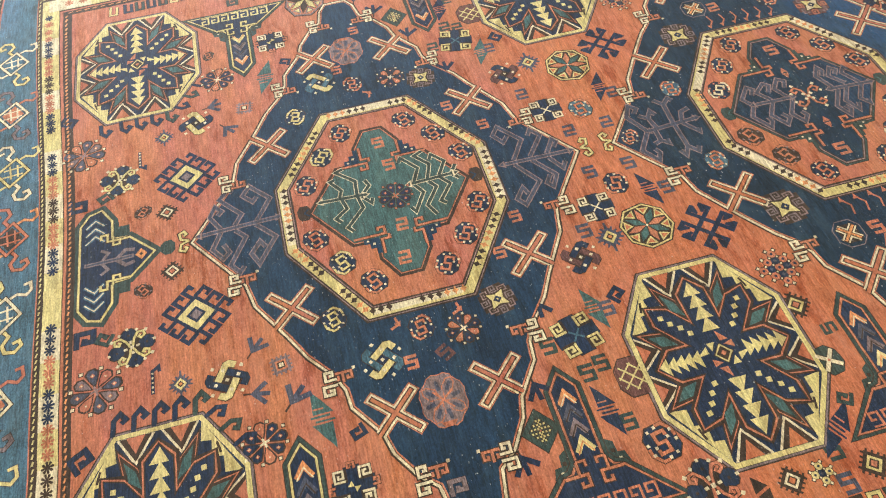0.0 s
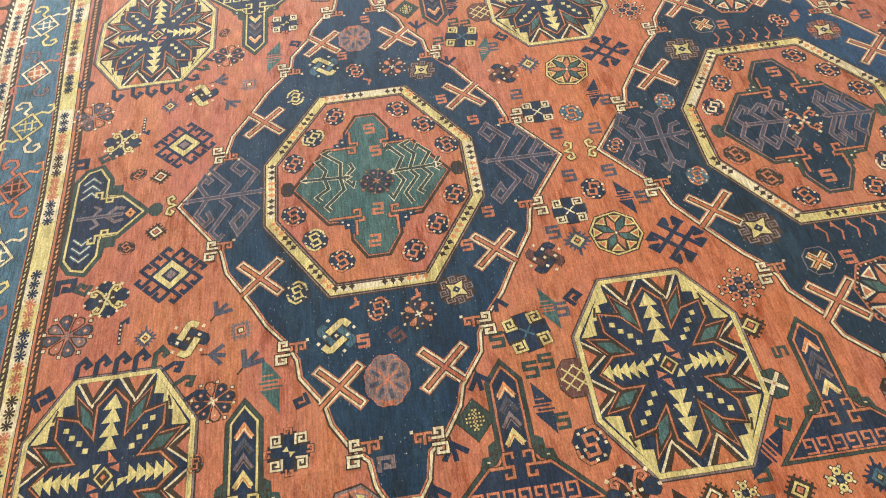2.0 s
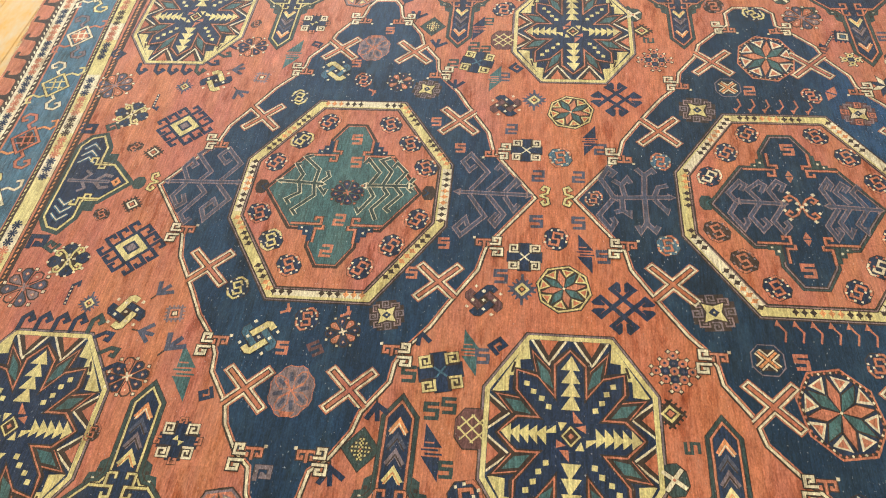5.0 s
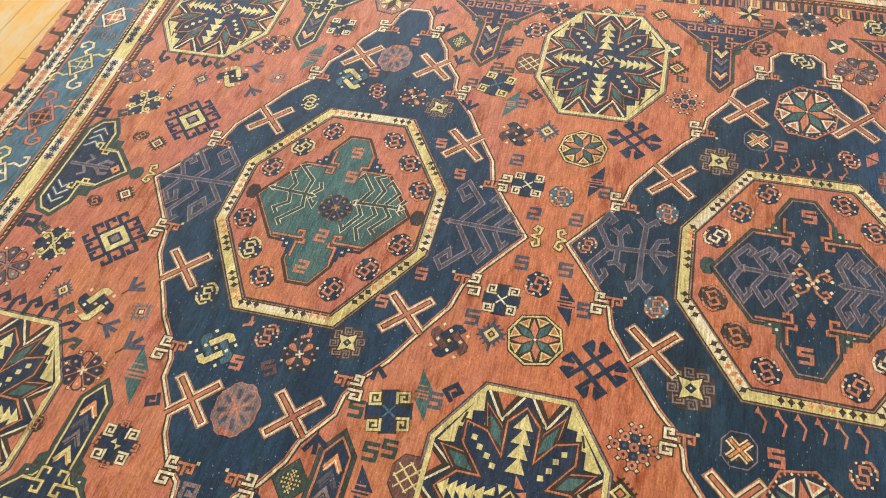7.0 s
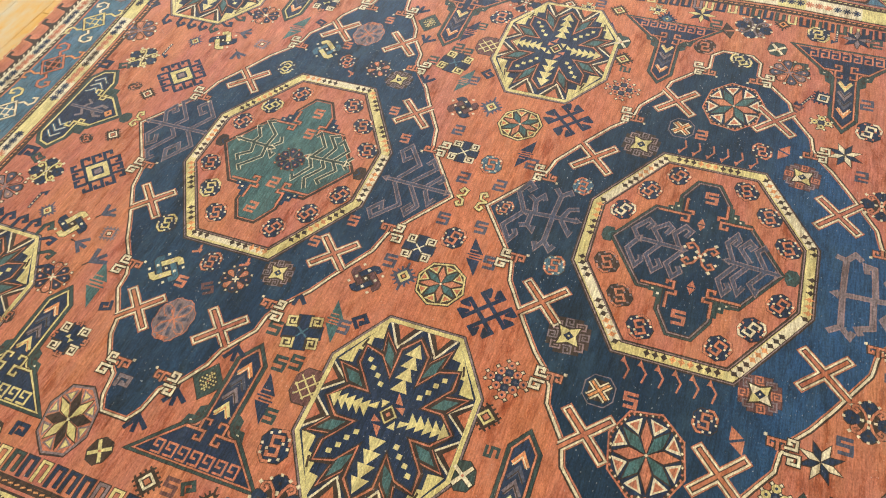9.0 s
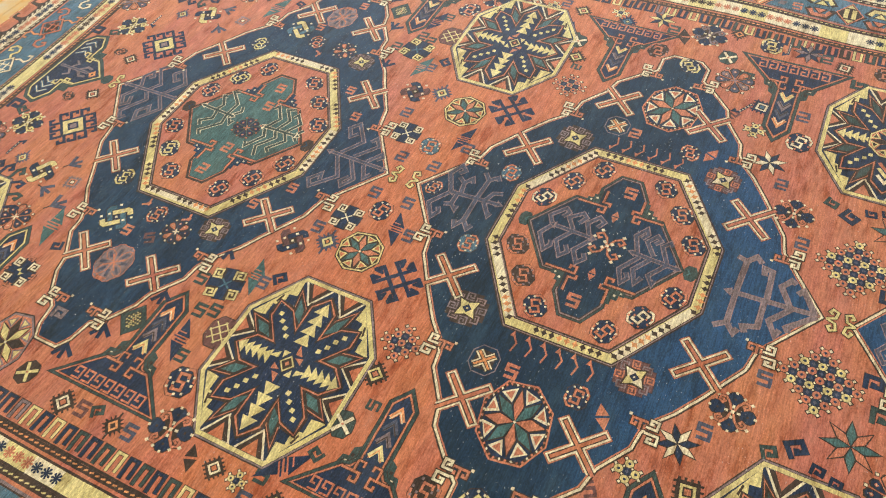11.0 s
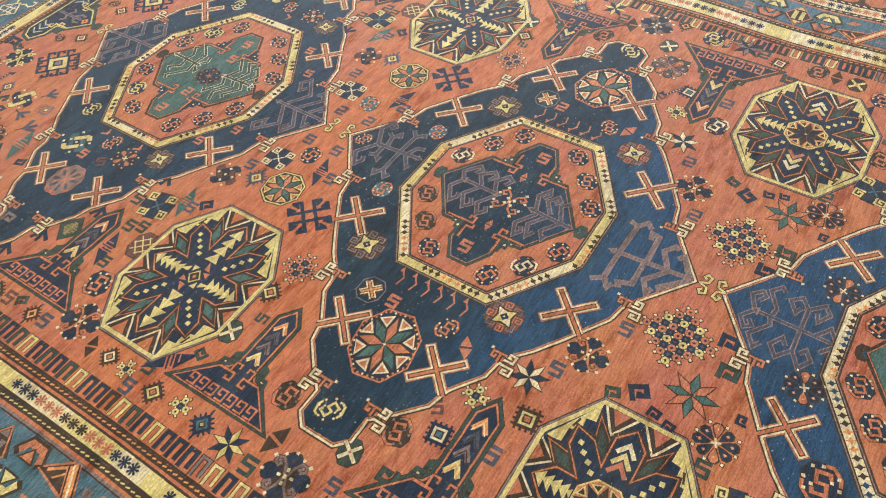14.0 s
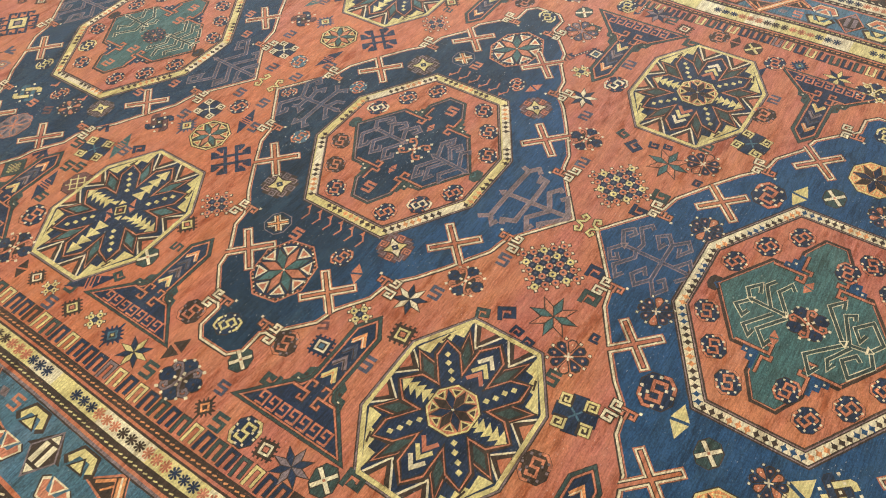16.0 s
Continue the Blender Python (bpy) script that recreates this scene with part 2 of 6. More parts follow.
# ---- room ----
def plaster(name, tone):
    m, nodes, links, bsdf = nodes_of(name)
    f = mapped_noise(nodes, links, (1, 1, 1), 3.0, 6.0)
    links.new(mixed(nodes, links, f, tone, tuple(c * 0.9 for c in tone)), bsdf.inputs["Base Color"])
    bsdf.inputs["Roughness"].default_value = 0.9
    return m


def plank_wood():
    """Amber varnished boards, worn through to grey in patches."""
    m, nodes, links, bsdf = nodes_of("varnished_boards")
    info = nodes.new("ShaderNodeObjectInfo")
    grain = mapped_noise(nodes, links, (38.0, 2.2, 1.0), 1.0, 5.0, 0.65)
    colour = mixed(nodes, links, grain, (0.50, 0.245, 0.026), (0.60, 0.345, 0.060))
    colour = mixed(nodes, links, mixed(nodes, links, 0.35, (0, 0, 0), info.outputs["Random"]), colour, (0.58, 0.36, 0.085))
    worn = ramp(nodes, links, mapped_noise(nodes, links, (5.0, 2.0, 1.0), 1.7, 6.0, 0.7), 0.42, 0.66)
    scuffs = ramp(nodes, links, mapped_noise(nodes, links, (60.0, 5.0, 1.0), 1.0, 5.0, 0.7), 0.42, 0.66)
    colour = mixed(nodes, links, mixed(nodes, links, 0.30, (0, 0, 0), scuffs), colour, (0.52, 0.44, 0.26))
    colour = mixed(nodes, links, worn, colour, (0.47, 0.42, 0.29))
    links.new(colour, bsdf.inputs["Base Color"])
    bsdf.inputs["Roughness"].default_value = 0.58
    bump = nodes.new("ShaderNodeBump")
    bump.inputs["Strength"].default_value, bump.inputs["Distance"].default_value = 0.25, 0.001
    links.new(grain, bump.inputs["Height"])
    links.new(bump.outputs["Normal"], bsdf.inputs["Normal"])
    return m


def box_mesh(name, lo, hi, material, bevel=0.0):
    bm = bmesh.new()
    bmesh.ops.create_cube(bm, size=1.0)
    for v in bm.verts:
        v.co = [lo[i] + (v.co[i] + 0.5) * (hi[i] - lo[i]) for i in range(3)]
    if bevel:
        bmesh.ops.bevel(bm, geom=bm.edges[:], offset=bevel, segments=2, affect="EDGES")
    me = bpy.data.meshes.new(name)
    bm.to_mesh(me)
    bm.free()
    me.materials.append(material)
    return me


WALL, WOOD = plaster("cream_plaster", (0.78, 0.74, 0.66)), plank_wood()
X0, X1, Y0, Y1, H, FLOOR = -4.0, 7.0, -5.0, 5.0, 2.9, -0.011


def open_wall(name, axis, at, lo, hi, w0, w1):
    """An unseen wall 0.2 m thick across the axis, with one opening for light from w0 to w1, 0.8 to 2.7 m high."""
    bm = bmesh.new()
    for a0, a1, z0, z1 in ((lo, w0, FLOOR, H), (w1, hi, FLOOR, H), (w0, w1, FLOOR, 0.8), (w0, w1, 2.7, H)):
        made = bmesh.ops.create_cube(bm, size=1.0)["verts"]
        for v in made:
            a, b, z = a0 + (v.co.x + 0.5) * (a1 - a0), at + v.co.y * 0.2, z0 + (v.co.z + 0.5) * (z1 - z0)
            v.co = (a, b, z) if axis == "y" else (b, a, z)
    me = bpy.data.meshes.new(name)
    bm.to_mesh(me)
    bm.free()
    me.materials.append(WALL)
    return tagged(new(name, me), "unseen plain cream plastered wall with an opening for light", "wall", kind="structure")


# walls out of view; side and near openings added for the fill lamps
open_wall("wall_north", "y", Y1 + 0.1, X0, X1, -2.7, 0.9)
open_wall("wall_south", "y", Y0 - 0.1, X0, X1, -0.8, 2.8)
open_wall("wall_east", "x", X1 + 0.1, Y0 - 0.2, Y1 + 0.2, -2.7, 0.3)
tagged(new("wall_west", box_mesh("wall_west", (X0 - 0.2, Y0 - 0.2, FLOOR), (X0, Y1 + 0.2, H), WALL)), "plain cream plastered wall", "wall", kind="structure")
tagged(new("ceiling", box_mesh("ceiling", (X0 - 0.2, Y0 - 0.2, H), (X1 + 0.2, Y1 + 0.2, H + 0.2), WALL)), "plain cream plastered ceiling", "ceiling", kind="structure")
floor = tagged(new("floor", box_mesh("floor", (X0 - 0.2, Y0 - 0.2, FLOOR - 0.2), (X1 + 0.2, Y1 + 0.2, FLOOR - 0.004), WOOD)), "amber varnished board floor worn grey in patches", "floor", kind="structure")

# ---- rug ----
rug = tagged(new("rug"), "large flat-woven red and indigo wool rug on board floor", "rug")
RX0, RX1, RY = -0.625, 4.0, 1.50
END = RX0 + RX1  # the pattern repeats mirrored about END / 2


def ring(c, x0, x1, y, w, z=1):
    """A band of that width round the rug, its middle at x0, x1 and y."""
    return line(c, cut([(x0, -y), (x1, -y), (x1, y), (x0, y)]), w, z, closed=True)


def ground_mesh():
    """The rug's body: a thin woven slab with a slightly uneven edge."""
    nx, ny = 92, 60
    bm = bmesh.new()
    grid = []
    for i in range(nx + 1):
        for j in range(ny + 1):
            x, y = RX0 + (RX1 - RX0) * i / nx, -RY + 2 * RY * j / ny
            dx, dy = wobble(x, y)
            if i in (0, nx):
                dx += 0.006 * noise.noise((0, y * 9, i))
            if j in (0, ny):
                dy += 0.006 * noise.noise((x * 9, 0, j))
            grid.append(bm.verts.new((x + dx, y + dy, 0.0)))
    at = lambda i, j: grid[i * (ny + 1) + j]
    for i in range(nx):
        for j in range(ny):
            bm.faces.new((at(i, j), at(i + 1, j), at(i + 1, j + 1), at(i, j + 1)))
    skirt = [e for e in bm.edges if e.is_boundary]
    made = bmesh.ops.extrude_edge_only(bm, edges=skirt)["geom"]
    for v in made:
        if isinstance(v, bmesh.types.BMVert):
            v.co.z = FLOOR
    bmesh.ops.recalc_face_normals(bm, faces=bm.faces[:])
    me = bpy.data.meshes.new("ground")
    bm.to_mesh(me)
    bm.free()
    me.materials.append(WOOL["r"])
    return me


ground = new("ground", ground_mesh())
ground.parent = rug
ground["label"] = "madder red woven ground with faded bands"


def band(name, label, spec):
    """A band of the border; spec: colour, distances in from the field's edge to the inner and outer side, layer."""
    made = None
    for c, a, b, z in spec:
        mid = (a + b) / 2
        fig = ring(c, -0.25 - (mid - 1.035) * 0.83, END + 0.25 + (mid - 1.035) * 0.83, mid, b - a, z)
        made = spread("stripe", fig, made, 1) and made if made else spread(name, fig, rug, 1, label)
    return made


def bx(a):
    """Where the band at that distance across the rug lies along it."""
    return -0.25 - (a - 1.035) * 0.83


band("inner_guard_band", "brown and red striped guard band", [("k", 1.04, 1.046, 1), ("k", 1.046, 1.062, 1), ("r", 1.062, 1.069, 1), ("k", 1.069, 1.075, 1)])
band("inner_yellow_band", "yellow and ivory band with small rosettes", [("y", 1.075, 1.116, 2)])
band("middle_guard_band", "brown and red striped guard band", [("k", 1.116, 1.122, 1), ("k", 1.122, 1.140, 1), ("r", 1.140, 1.148, 1), ("m", 1.148, 1.155, 1), ("k", 1.155, 1.159, 1)])
band("main_border", "sky blue main border", [("b", 1.159, 1.318, 1)])
band("outer_guard_band", "dark brown guard band with an ivory chain", [("r", 1.318, 1.328, 1), ("k", 1.328, 1.352, 1)])
band("outer_yellow_band", "ivory band with small rosettes", [("w", 1.352, 1.396, 2)])
band("edge_guard_band", "dark brown guard band with an ivory chain", [("k", 1.396, 1.420, 1)])

# medallions: indigo stepped lozenges with an octagon in each
QUAD = [(0.505, 0.0), (0.388, 0.165), (0.372, 0.235), (0.335, 0.295), (0.305, 0.345), (0.275, 0.40), (0.225, 0.462), (0.207, 0.50), (0.202, 0.545), (0.15, 0.62), (0.138, 0.665), (0.10, 0.725)]
QUAD_WIDE = [(0.545, 0.0), (0.427, 0.160), (0.415, 0.215), (0.375, 0.278), (0.345, 0.325), (0.300, 0.390), (0.262, 0.432), (0.247, 0.462), (0.240, 0.505), (0.187, 0.580), (0.172, 0.635), (0.120, 0.692)]
TIPS = {False: [(0.066, 0.755), (0.056, 0.81), (0.035, 0.845)], True: [(0.075, 0.735), (0.075, 0.795), (0.045, 0.826)]}
MIDS = (0.52, 1.662, 2.815)


def outline(wide):
    q = (QUAD_WIDE if wide else QUAD) + TIPS[wide]
    return q + [(-x, y) for x, y in q[::-1][:-1]] + [(-x, -y) for x, y in q] + [(x, -y) for x, y in q[::-1][:-1]][0:]


def unique(pts):
    out = []
    for p in pts:
        if not out or math.dist(out[-1], p) > 1e-4:
            out.append(p)
    return out[:-1] if math.dist(out[0], out[-1]) < 1e-4 else out


def shrunk(pts, d):
    """The closed outline moved inwards by d."""
    out = []
    for i, p in enumerate(pts):
        a, b = Vector(pts[i - 1]), Vector(pts[(i + 1) % len(pts)])
        p = Vector(p)
        u, v = (p - a).normalized(), (b - p).normalized()
        na, nb = Vector((-u.y, u.x)), Vector((-v.y, v.x))
        mid = (na + nb).normalized()
        out.append(tuple(p + mid * (d / max(0.5, mid.dot(na)))))
    return out


OCTAGONS = (octagon(0.285, 0.352, 0.128, 0.107), octagon(0.288, 0.336, 0.138, 0.107), octagon(0.285, 0.362, 0.130, 0.112))
GREEN = [(0.20, 0.0), (0.115, 0.125), (0.056, 0.125), (0.056, 0.185), (0.024, 0.242)]
CROSS = unique(GREEN + [(-x, y) for x, y in GREEN[::-1]] + [(-x, -y) for x, y in GREEN[1:]] + [(x, -y) for x, y in GREEN[::-1]])


CROSS_TALL = [(x * 1.03, y * 1.10) for x, y in CROSS]


def layered(name, label, cx, parent, level, layers):
    """A part of nested flat shapes: the last one is the part, those below it are its outlines."""
    *under, (c, pts) = layers
    part = spread(name, poly(c, [(x + cx, y) for x, y in pts], len(layers)), parent, level, label, None)
    for i, (c, pts) in enumerate(under):
        spread("outline", poly(c, [(x + cx, y) for x, y in pts], i + 1), part, level, "", None)
    return part


def medallion(cx, wide, centre, edge, OCT):
    o = unique(outline(wide))
    part = layered("medallion", "indigo stepped lozenge medallion", cx, rug, 0, [("k", shrunk(o, -0.004)), ("w", o), ("k", shrunk(o, 0.0055)), ("p", shrunk(o, 0.007)), ("n", shrunk(o, 0.0105))])
    frame_band = layered("octagon", "red octagon framed by a yellow band", cx, rug, 5, [("k", OCT), ("q", shrunk(OCT, 0.0038)), ("k", shrunk(OCT, 0.0065)), (edge, shrunk(OCT, 0.010)), ("k", shrunk(OCT, 0.033)), ("q", shrunk(OCT, 0.0358)), ("k", shrunk(OCT, 0.0385)), ("r", shrunk(OCT, 0.043))])
    shape = CROSS_TALL if edge == "w" else CROSS
    rims = [("k", -0.0095), ("p", -0.0015), ("k", 0.0012)] if centre == "t" else [("k", -0.0115), ("d", -0.0100), ("k", -0.0055), ("q", -0.0032), ("k", 0.0)]
    panel = layered("cross_panel", "teal green stepped cross panel" if centre == "t" else "indigo stepped cross panel", cx, rug, 13, [(c, shrunk(shape, d)) for c, d in rims] + [(centre, shrunk(shape, 0.0025))])
    return part, frame_band, panel


MEDALLIONS = [medallion(MIDS[0], False, "t", "y", OCTAGONS[0]), medallion(MIDS[1], True, "n", "y", OCTAGONS[1]), medallion(MIDS[2], True, "t", "w", OCTAGONS[2])]


# ---- woven figures ----
def plus(hw, reach):
    a, b = hw, reach
    return [(a, a), (a, b), (-a, b), (-a, a), (-b, a), (-b, -a), (-a, -a), (-a, -b), (a, -b), (a, -a), (b, -a), (b, a)]


def cross_shape(hw, reach, out):
    """Outline of a cross along the axes, its arm to +x of another length."""
    a, b, c = hw, reach, out
    return [(a, a), (a, b), (-a, b), (-a, a), (-b, a), (-b, -a), (-a, -a), (-a, -b), (a, -b), (a, -a), (c, -a), (c, a)]


def cross_layers(reach, out):
    """Coral and ivory outlines round a red core; the core of the outer arm opens into the red ground."""
    spec = (("k", 0.0144, 0.0, -0.0100), ("p", 0.0138, -0.0006, -0.0090), ("k", 0.0116, -0.0028, -0.0060), ("w", 0.0110, -0.0034, -0.0020), ("k", 0.0066, -0.0078, 0.0020), ("r", 0.0040, -0.0104, 0.0060))
    return [poly(c, cross_shape(hw, reach + d, out + e), i + 1) for i, (c, hw, d, e) in enumerate(spec)]


def reach_of(pts, x, y, ux, uy):
    """How far it is from a place inside the closed outline to the outline in that direction."""
    best = 1.0
    for (ax, ay), (bx_, by_) in zip(pts, pts[1:] + pts[:1]):
        ex, ey = bx_ - ax, by_ - ay
        det = ux * -ey + ex * uy
        if abs(det) < 1e-9:
            continue
        t = ((ax - x) * -ey + ex * (ay - y)) / det
        k = (ux * (ay - y) - uy * (ax - x)) / det
        if t > 0 and 0 <= k <= 1:
            best = min(best, t)
    return best


def bordered(c, pts, w, z=1, edge="k", rim=0.0022):
    return line(edge, pts, w + 2 * rim, z) + line(c, pts, w, z + 1)


def fret_fig(inner="p", outer="w"):
    """Twin key hooks, light ones outside the outline and coral ones inside; outwards is +x +y."""
    g = [(0.0, 0.0), (0.026, 0.0), (0.026, 0.017), (0.009, 0.017), (0.009, 0.009), (0.017, 0.009)]
    h = [(x, -y) for x, y in g]
    fig = []
    for pts in (g, [(x * 0.8, y - 0.012) for x, y in h]):
        fig += bordered(outer, [(x + 0.004, y - 0.002) for x, y in pts], 0.0052, 3)
    for pts in (g, h):
        fig += bordered(inner, [(-y * 0.95 - 0.008, -x * 0.8 - 0.004) for x, y in pts], 0.0048, 1)
    return fig + rect("w", -0.030, -0.030, 0.006, 0.006, 3)


# trees as weaving charts: the stem first, then the boughs, counted in steps of 4 mm from the middle
TREE_HOOKED = (((-24,2), (27,3)), ((-10,4), (-16,15), (-12,23), (-8,18), (-11,15)), ((-1,4), (4,12), (-9,28), (-3,35), (0,32)), ((13,4), (23,20), (11,34), (6,27), (12,20), (15,24)), ((-10,1), (-16,-11), (-10,-20), (-6,-16), (-9,-9)), ((-1,0), (5,-7), (-6,-26), (-1,-33), (2,-29)), ((12,1), (23,-12), (11,-30), (7,-21), (13,-13), (16,-18)))
TREE_FAN = (((-26,0), (21,-1)), ((-17,2), (-7,18), (-19,34), (-24,27), (-19,19), (-15,24)), ((-6,2), (6,18), (1,25), (-2,20)), ((5,1), (12,12), (14,9), (11,5)), ((-18,-2), (-7,-20), (-21,-36), (-25,-30), (-19,-22), (-17,-28)), ((-6,-2), (5,-18), (0,-27), (-3,-23), (1,-17)), ((5,-3), (11,-14), (14,-9)))
TREE_FORKED = (((-11,2), (25,4)), ((-11,2), (-19,18), (-14,28), (-10,24), (-13,20)), ((-4,3), (-6,13), (-11,17)), ((-6,13), (-2,19), (0,15)), ((8,4), (9,22), (4,28)), ((9,22), (14,27), (16,24)), ((14,4), (17,12), (23,14)), ((-11,2), (-21,-13), (-14,-24), (-11,-18), (-13,-14)), ((-6,2), (-6,-8), (-11,-10)), ((-6,-8), (-2,-12), (-2,-8)), ((8,2), (8,-18), (4,-25), (2,-20)), ((8,-18), (13,-24), (15,-20)), ((14,2), (21,-8), (22,-5)))
TREE_COMB = (((-13,2), (16,1)), ((-13,2), (-17,9), (-9,19), (-6,16), (-9,11)), ((1,3), (-5,12), (3,19), (6,16), (3,10)), ((12,3), (8,12), (14,20), (18,17), (15,11)), ((-13,1), (-18,-8), (-11,-20), (-8,-15), (-9,-11)), ((1,1), (-6,-10), (0,-21), (4,-16), (1,-11)), ((15,0), (7,-13), (12,-22), (16,-17), (14,-13)))
TREE_FEATHER = (((-10,2), (21,0)), ((-6,2), (-11,16), (-6,24), (-4,20), (-7,15)), ((4,4), (-3,14), (2,21), (5,18), (2,14)), ((13,2), (7,14), (11,19), (13,16)), ((-4,0), (-13,-14), (-9,-24), (-6,-19), (-8,-15)), ((3,1), (-5,-11), (-1,-21), (2,-15)), ((13,0), (5,-12), (9,-18), (10,-14)))
TREE_SPREAD = (((-21,-2), (30,1)), ((-16,1), (-15,25), (-21,27)), ((-15,25), (-10,31), (-6,27)), ((2,0), (1,23), (-4,24), (-3,18)), ((16,0), (8,14), (13,21), (16,19)), ((30,1), (21,16), (18,12)), ((-16,1), (-16,-25), (-23,-30)), ((-16,-25), (-11,-31), (-9,-27)), ((1,-1), (1,-21), (-7,-24), (-5,-28)), ((17,0), (6,-14), (11,-23), (13,-18)), ((31,0), (16,-15), (18,-18)))
TREE_SCROLL = (((-23,0), (25,-1)), ((-23,0), (-28,11), (-23,16), (-20,13), (-23,8)), ((-13,2), (-12,7), (-19,19), (-14,25), (-11,22)), ((4,0), (4,16), (-1,23), (-7,18), (-2,10), (0,15)), ((4,16), (12,24), (16,18), (11,10), (9,16)), ((-23,0), (-29,-8), (-25,-15), (-21,-12), (-24,-8)), ((-14,0), (-12,-6), (-21,-18), (-16,-26), (-13,-21)), ((4,0), (4,-17), (-3,-26), (-8,-19), (-3,-11), (0,-16)), ((4,-17), (10,-27), (15,-19), (11,-13), (8,-17)), ((12,-1), (19,9), (25,-1), (17,-11)))
TREE_PALE = (((-20,4), (10,2)), ((-7,4), (-5,10), (-11,19), (-8,20)), ((4,3), (5,15), (-6,26), (-1,28)), ((7,2), (13,9), (11,14)), ((-6,2), (-4,-6), (-12,-12), (-9,-16)), ((4,2), (6,-8), (-6,-21), (-3,-25)), ((7,1), (12,-6), (13,-2)))
TREE_TALL = (((-18,2), (14,3)), ((-14,3), (-9,14), (-18,26), (-20,22)), ((-5,3), (-1,15), (-9,25), (-3,28)), ((3,4), (9,15), (2,23), (0,19)), ((11,3), (15,10)), ((-14,0), (-10,-7), (-18,-21), (-20,-17)), ((-5,1), (-1,-5), (-10,-18), (-6,-27)), ((3,2), (8,-5), (-1,-17), (2,-20)), ((11,2), (15,-2)))
TREE_KEY = (((15,-2), (-8,-1)), ((-8,-1), (-12,6), (-6,13), (-4,6)), ((-8,-2), (-14,-9), (-8,-15), (-6,-10)), ((5,-2), (-3,14), (1,20)), ((14,-1), (5,13), (10,22), (13,18)), ((7,-5), (-5,-21), (0,-27), (1,-22)), ((15,-4), (3,-20), (10,-29), (12,-24)))
TREE_CURL = (((-5,-4), (10,-2)), ((-5,-4), (-19,18), (-12,26), (-11,20)), ((-1,-4), (-9,16), (-4,19), (-3,15)), ((10,-2), (15,6), (6,19), (-2,10), (3,2), (5,8)), ((-4,-5), (-21,-23), (-15,-34), (-12,-28)), ((0,-5), (-9,-20), (-7,-26), (-5,-21)), ((10,-2), (14,-12), (4,-26), (-2,-16), (4,-9), (7,-12)))


def tree_fig(chart, rim, core, w=0.0135, thin=0.0080):
    fig = []
    for steps in chart:
        pts = [(0.004 * x, 0.004 * y) for x, y in steps]
        fig += line(rim, pts, w, 1) + line(core, pts, thin, 2)
    (x0, y0), (x1, y1) = chart[0][0], chart[0][-1]
    for (x, y), s in (((x0, y0), -1 if x0 < x1 else 1), ((x1, y1), 1 if x0 < x1 else -1)):
        tip = [(0.004 * x - s * 0.010, 0.004 * y + 0.013), (0.004 * x + s * 0.010, 0.004 * y), (0.004 * x - s * 0.010, 0.004 * y - 0.013)]
        fig += poly(rim, tip, 2) + poly(core, [(0.004 * x + (a - 0.004 * x) * 0.5, 0.004 * y + (c - 0.004 * y) * 0.5) for a, c in tip], 3)
    return fig


def rosette_fig(fill, figure, dot, rim="k"):
    """A small stepped octagon with an interlaced hook figure and light dots round it."""
    o = octagon(0.030, 0.034, 0.015, 0.016)
    fig = poly(rim, [(x * 1.07, y * 1.07) for x, y in o], 1) + poly(fill, o, 2)
    for s in (1, -1):
        arc = [(s * 0.004, s * 0.0325), (s * 0.0165, s * 0.0325), (s * 0.0285, s * 0.016), (s * 0.0285, s * 0.002)]
        fig += bordered(figure, arc, 0.0060, 3, "k", 0.0012)
    fig += bordered(figure, [(0.013, 0.010), (0.013, 0.019), (-0.008, 0.019), (-0.008, 0.0), (0.008, 0.0), (0.008, -0.019), (-0.013, -0.019), (-0.013, -0.010)], 0.0062, 3, "k", 0.0014)
    for x, y in ((-0.015, 0.026), (0.001, 0.030), (0.025, 0.016), (0.027, -0.004), (0.015, -0.026), (-0.001, -0.030), (-0.025, -0.016), (-0.027, 0.004), (0.015, 0.006), (-0.015, -0.006)):
        fig += rect(dot, x, y, 0.0056, 0.0056, 5)
    return fig


def star_fig(a, b, field, rim, tri, r=0.062, edge=None):
    """An eight-pointed star of two colours in an octagon."""
    o = octagon(r * 0.95, r, r * 0.42, r * 0.42)
    fig = poly("p" if edge == "k" else "k", [(x * 1.05, y * 1.05) for x, y in o], 1) + poly(edge or rim, o, 2) + poly(field, [(x * 0.93, y * 0.93) for x, y in o], 3)
    for k in range(8):
        t = math.pi / 4 * k + math.pi / 8 * 0
        p = lambda q, s: (q * math.cos(t + s), q * math.sin(t + s))
        fig += poly(rim, [p(r * 0.90, 0.40 - 0.28), p(r * 0.90, 0.40 + 0.27), p(r * 0.52, 0.40)], 4)
        fig += poly(tri, [p(r * 0.84, 0.40 - 0.17), p(r * 0.84, 0.40 + 0.17), p(r * 0.62, 0.40)], 5)
        l, q = p(r * 0.50, -0.37), p(r * 0.50, 0.37)
        fig += poly("k", [(0, 0), l, p(r * 0.92, 0), q], 6)
        fig += poly(a if k % 2 else b, [p(r * 0.03, 0), p(r * 0.46, -0.32), p(r * 0.85, 0), p(r * 0.46, 0.32)], 7)
    fig += lozenge("w", 0, 0, 0.008, 0.008, 8)
    if edge == "k":
        for i, a in enumerate(o):
            b = o[(i + 1) % 8]
            for k in range(5):
                u = (k + 0.5) / 5
                fig += lozenge("w" if k % 2 else "p", (a[0] + (b[0] - a[0]) * u) * 0.965, (a[1] + (b[1] - a[1]) * u) * 0.965, 0.0066, 0.0066, 4)
    return fig


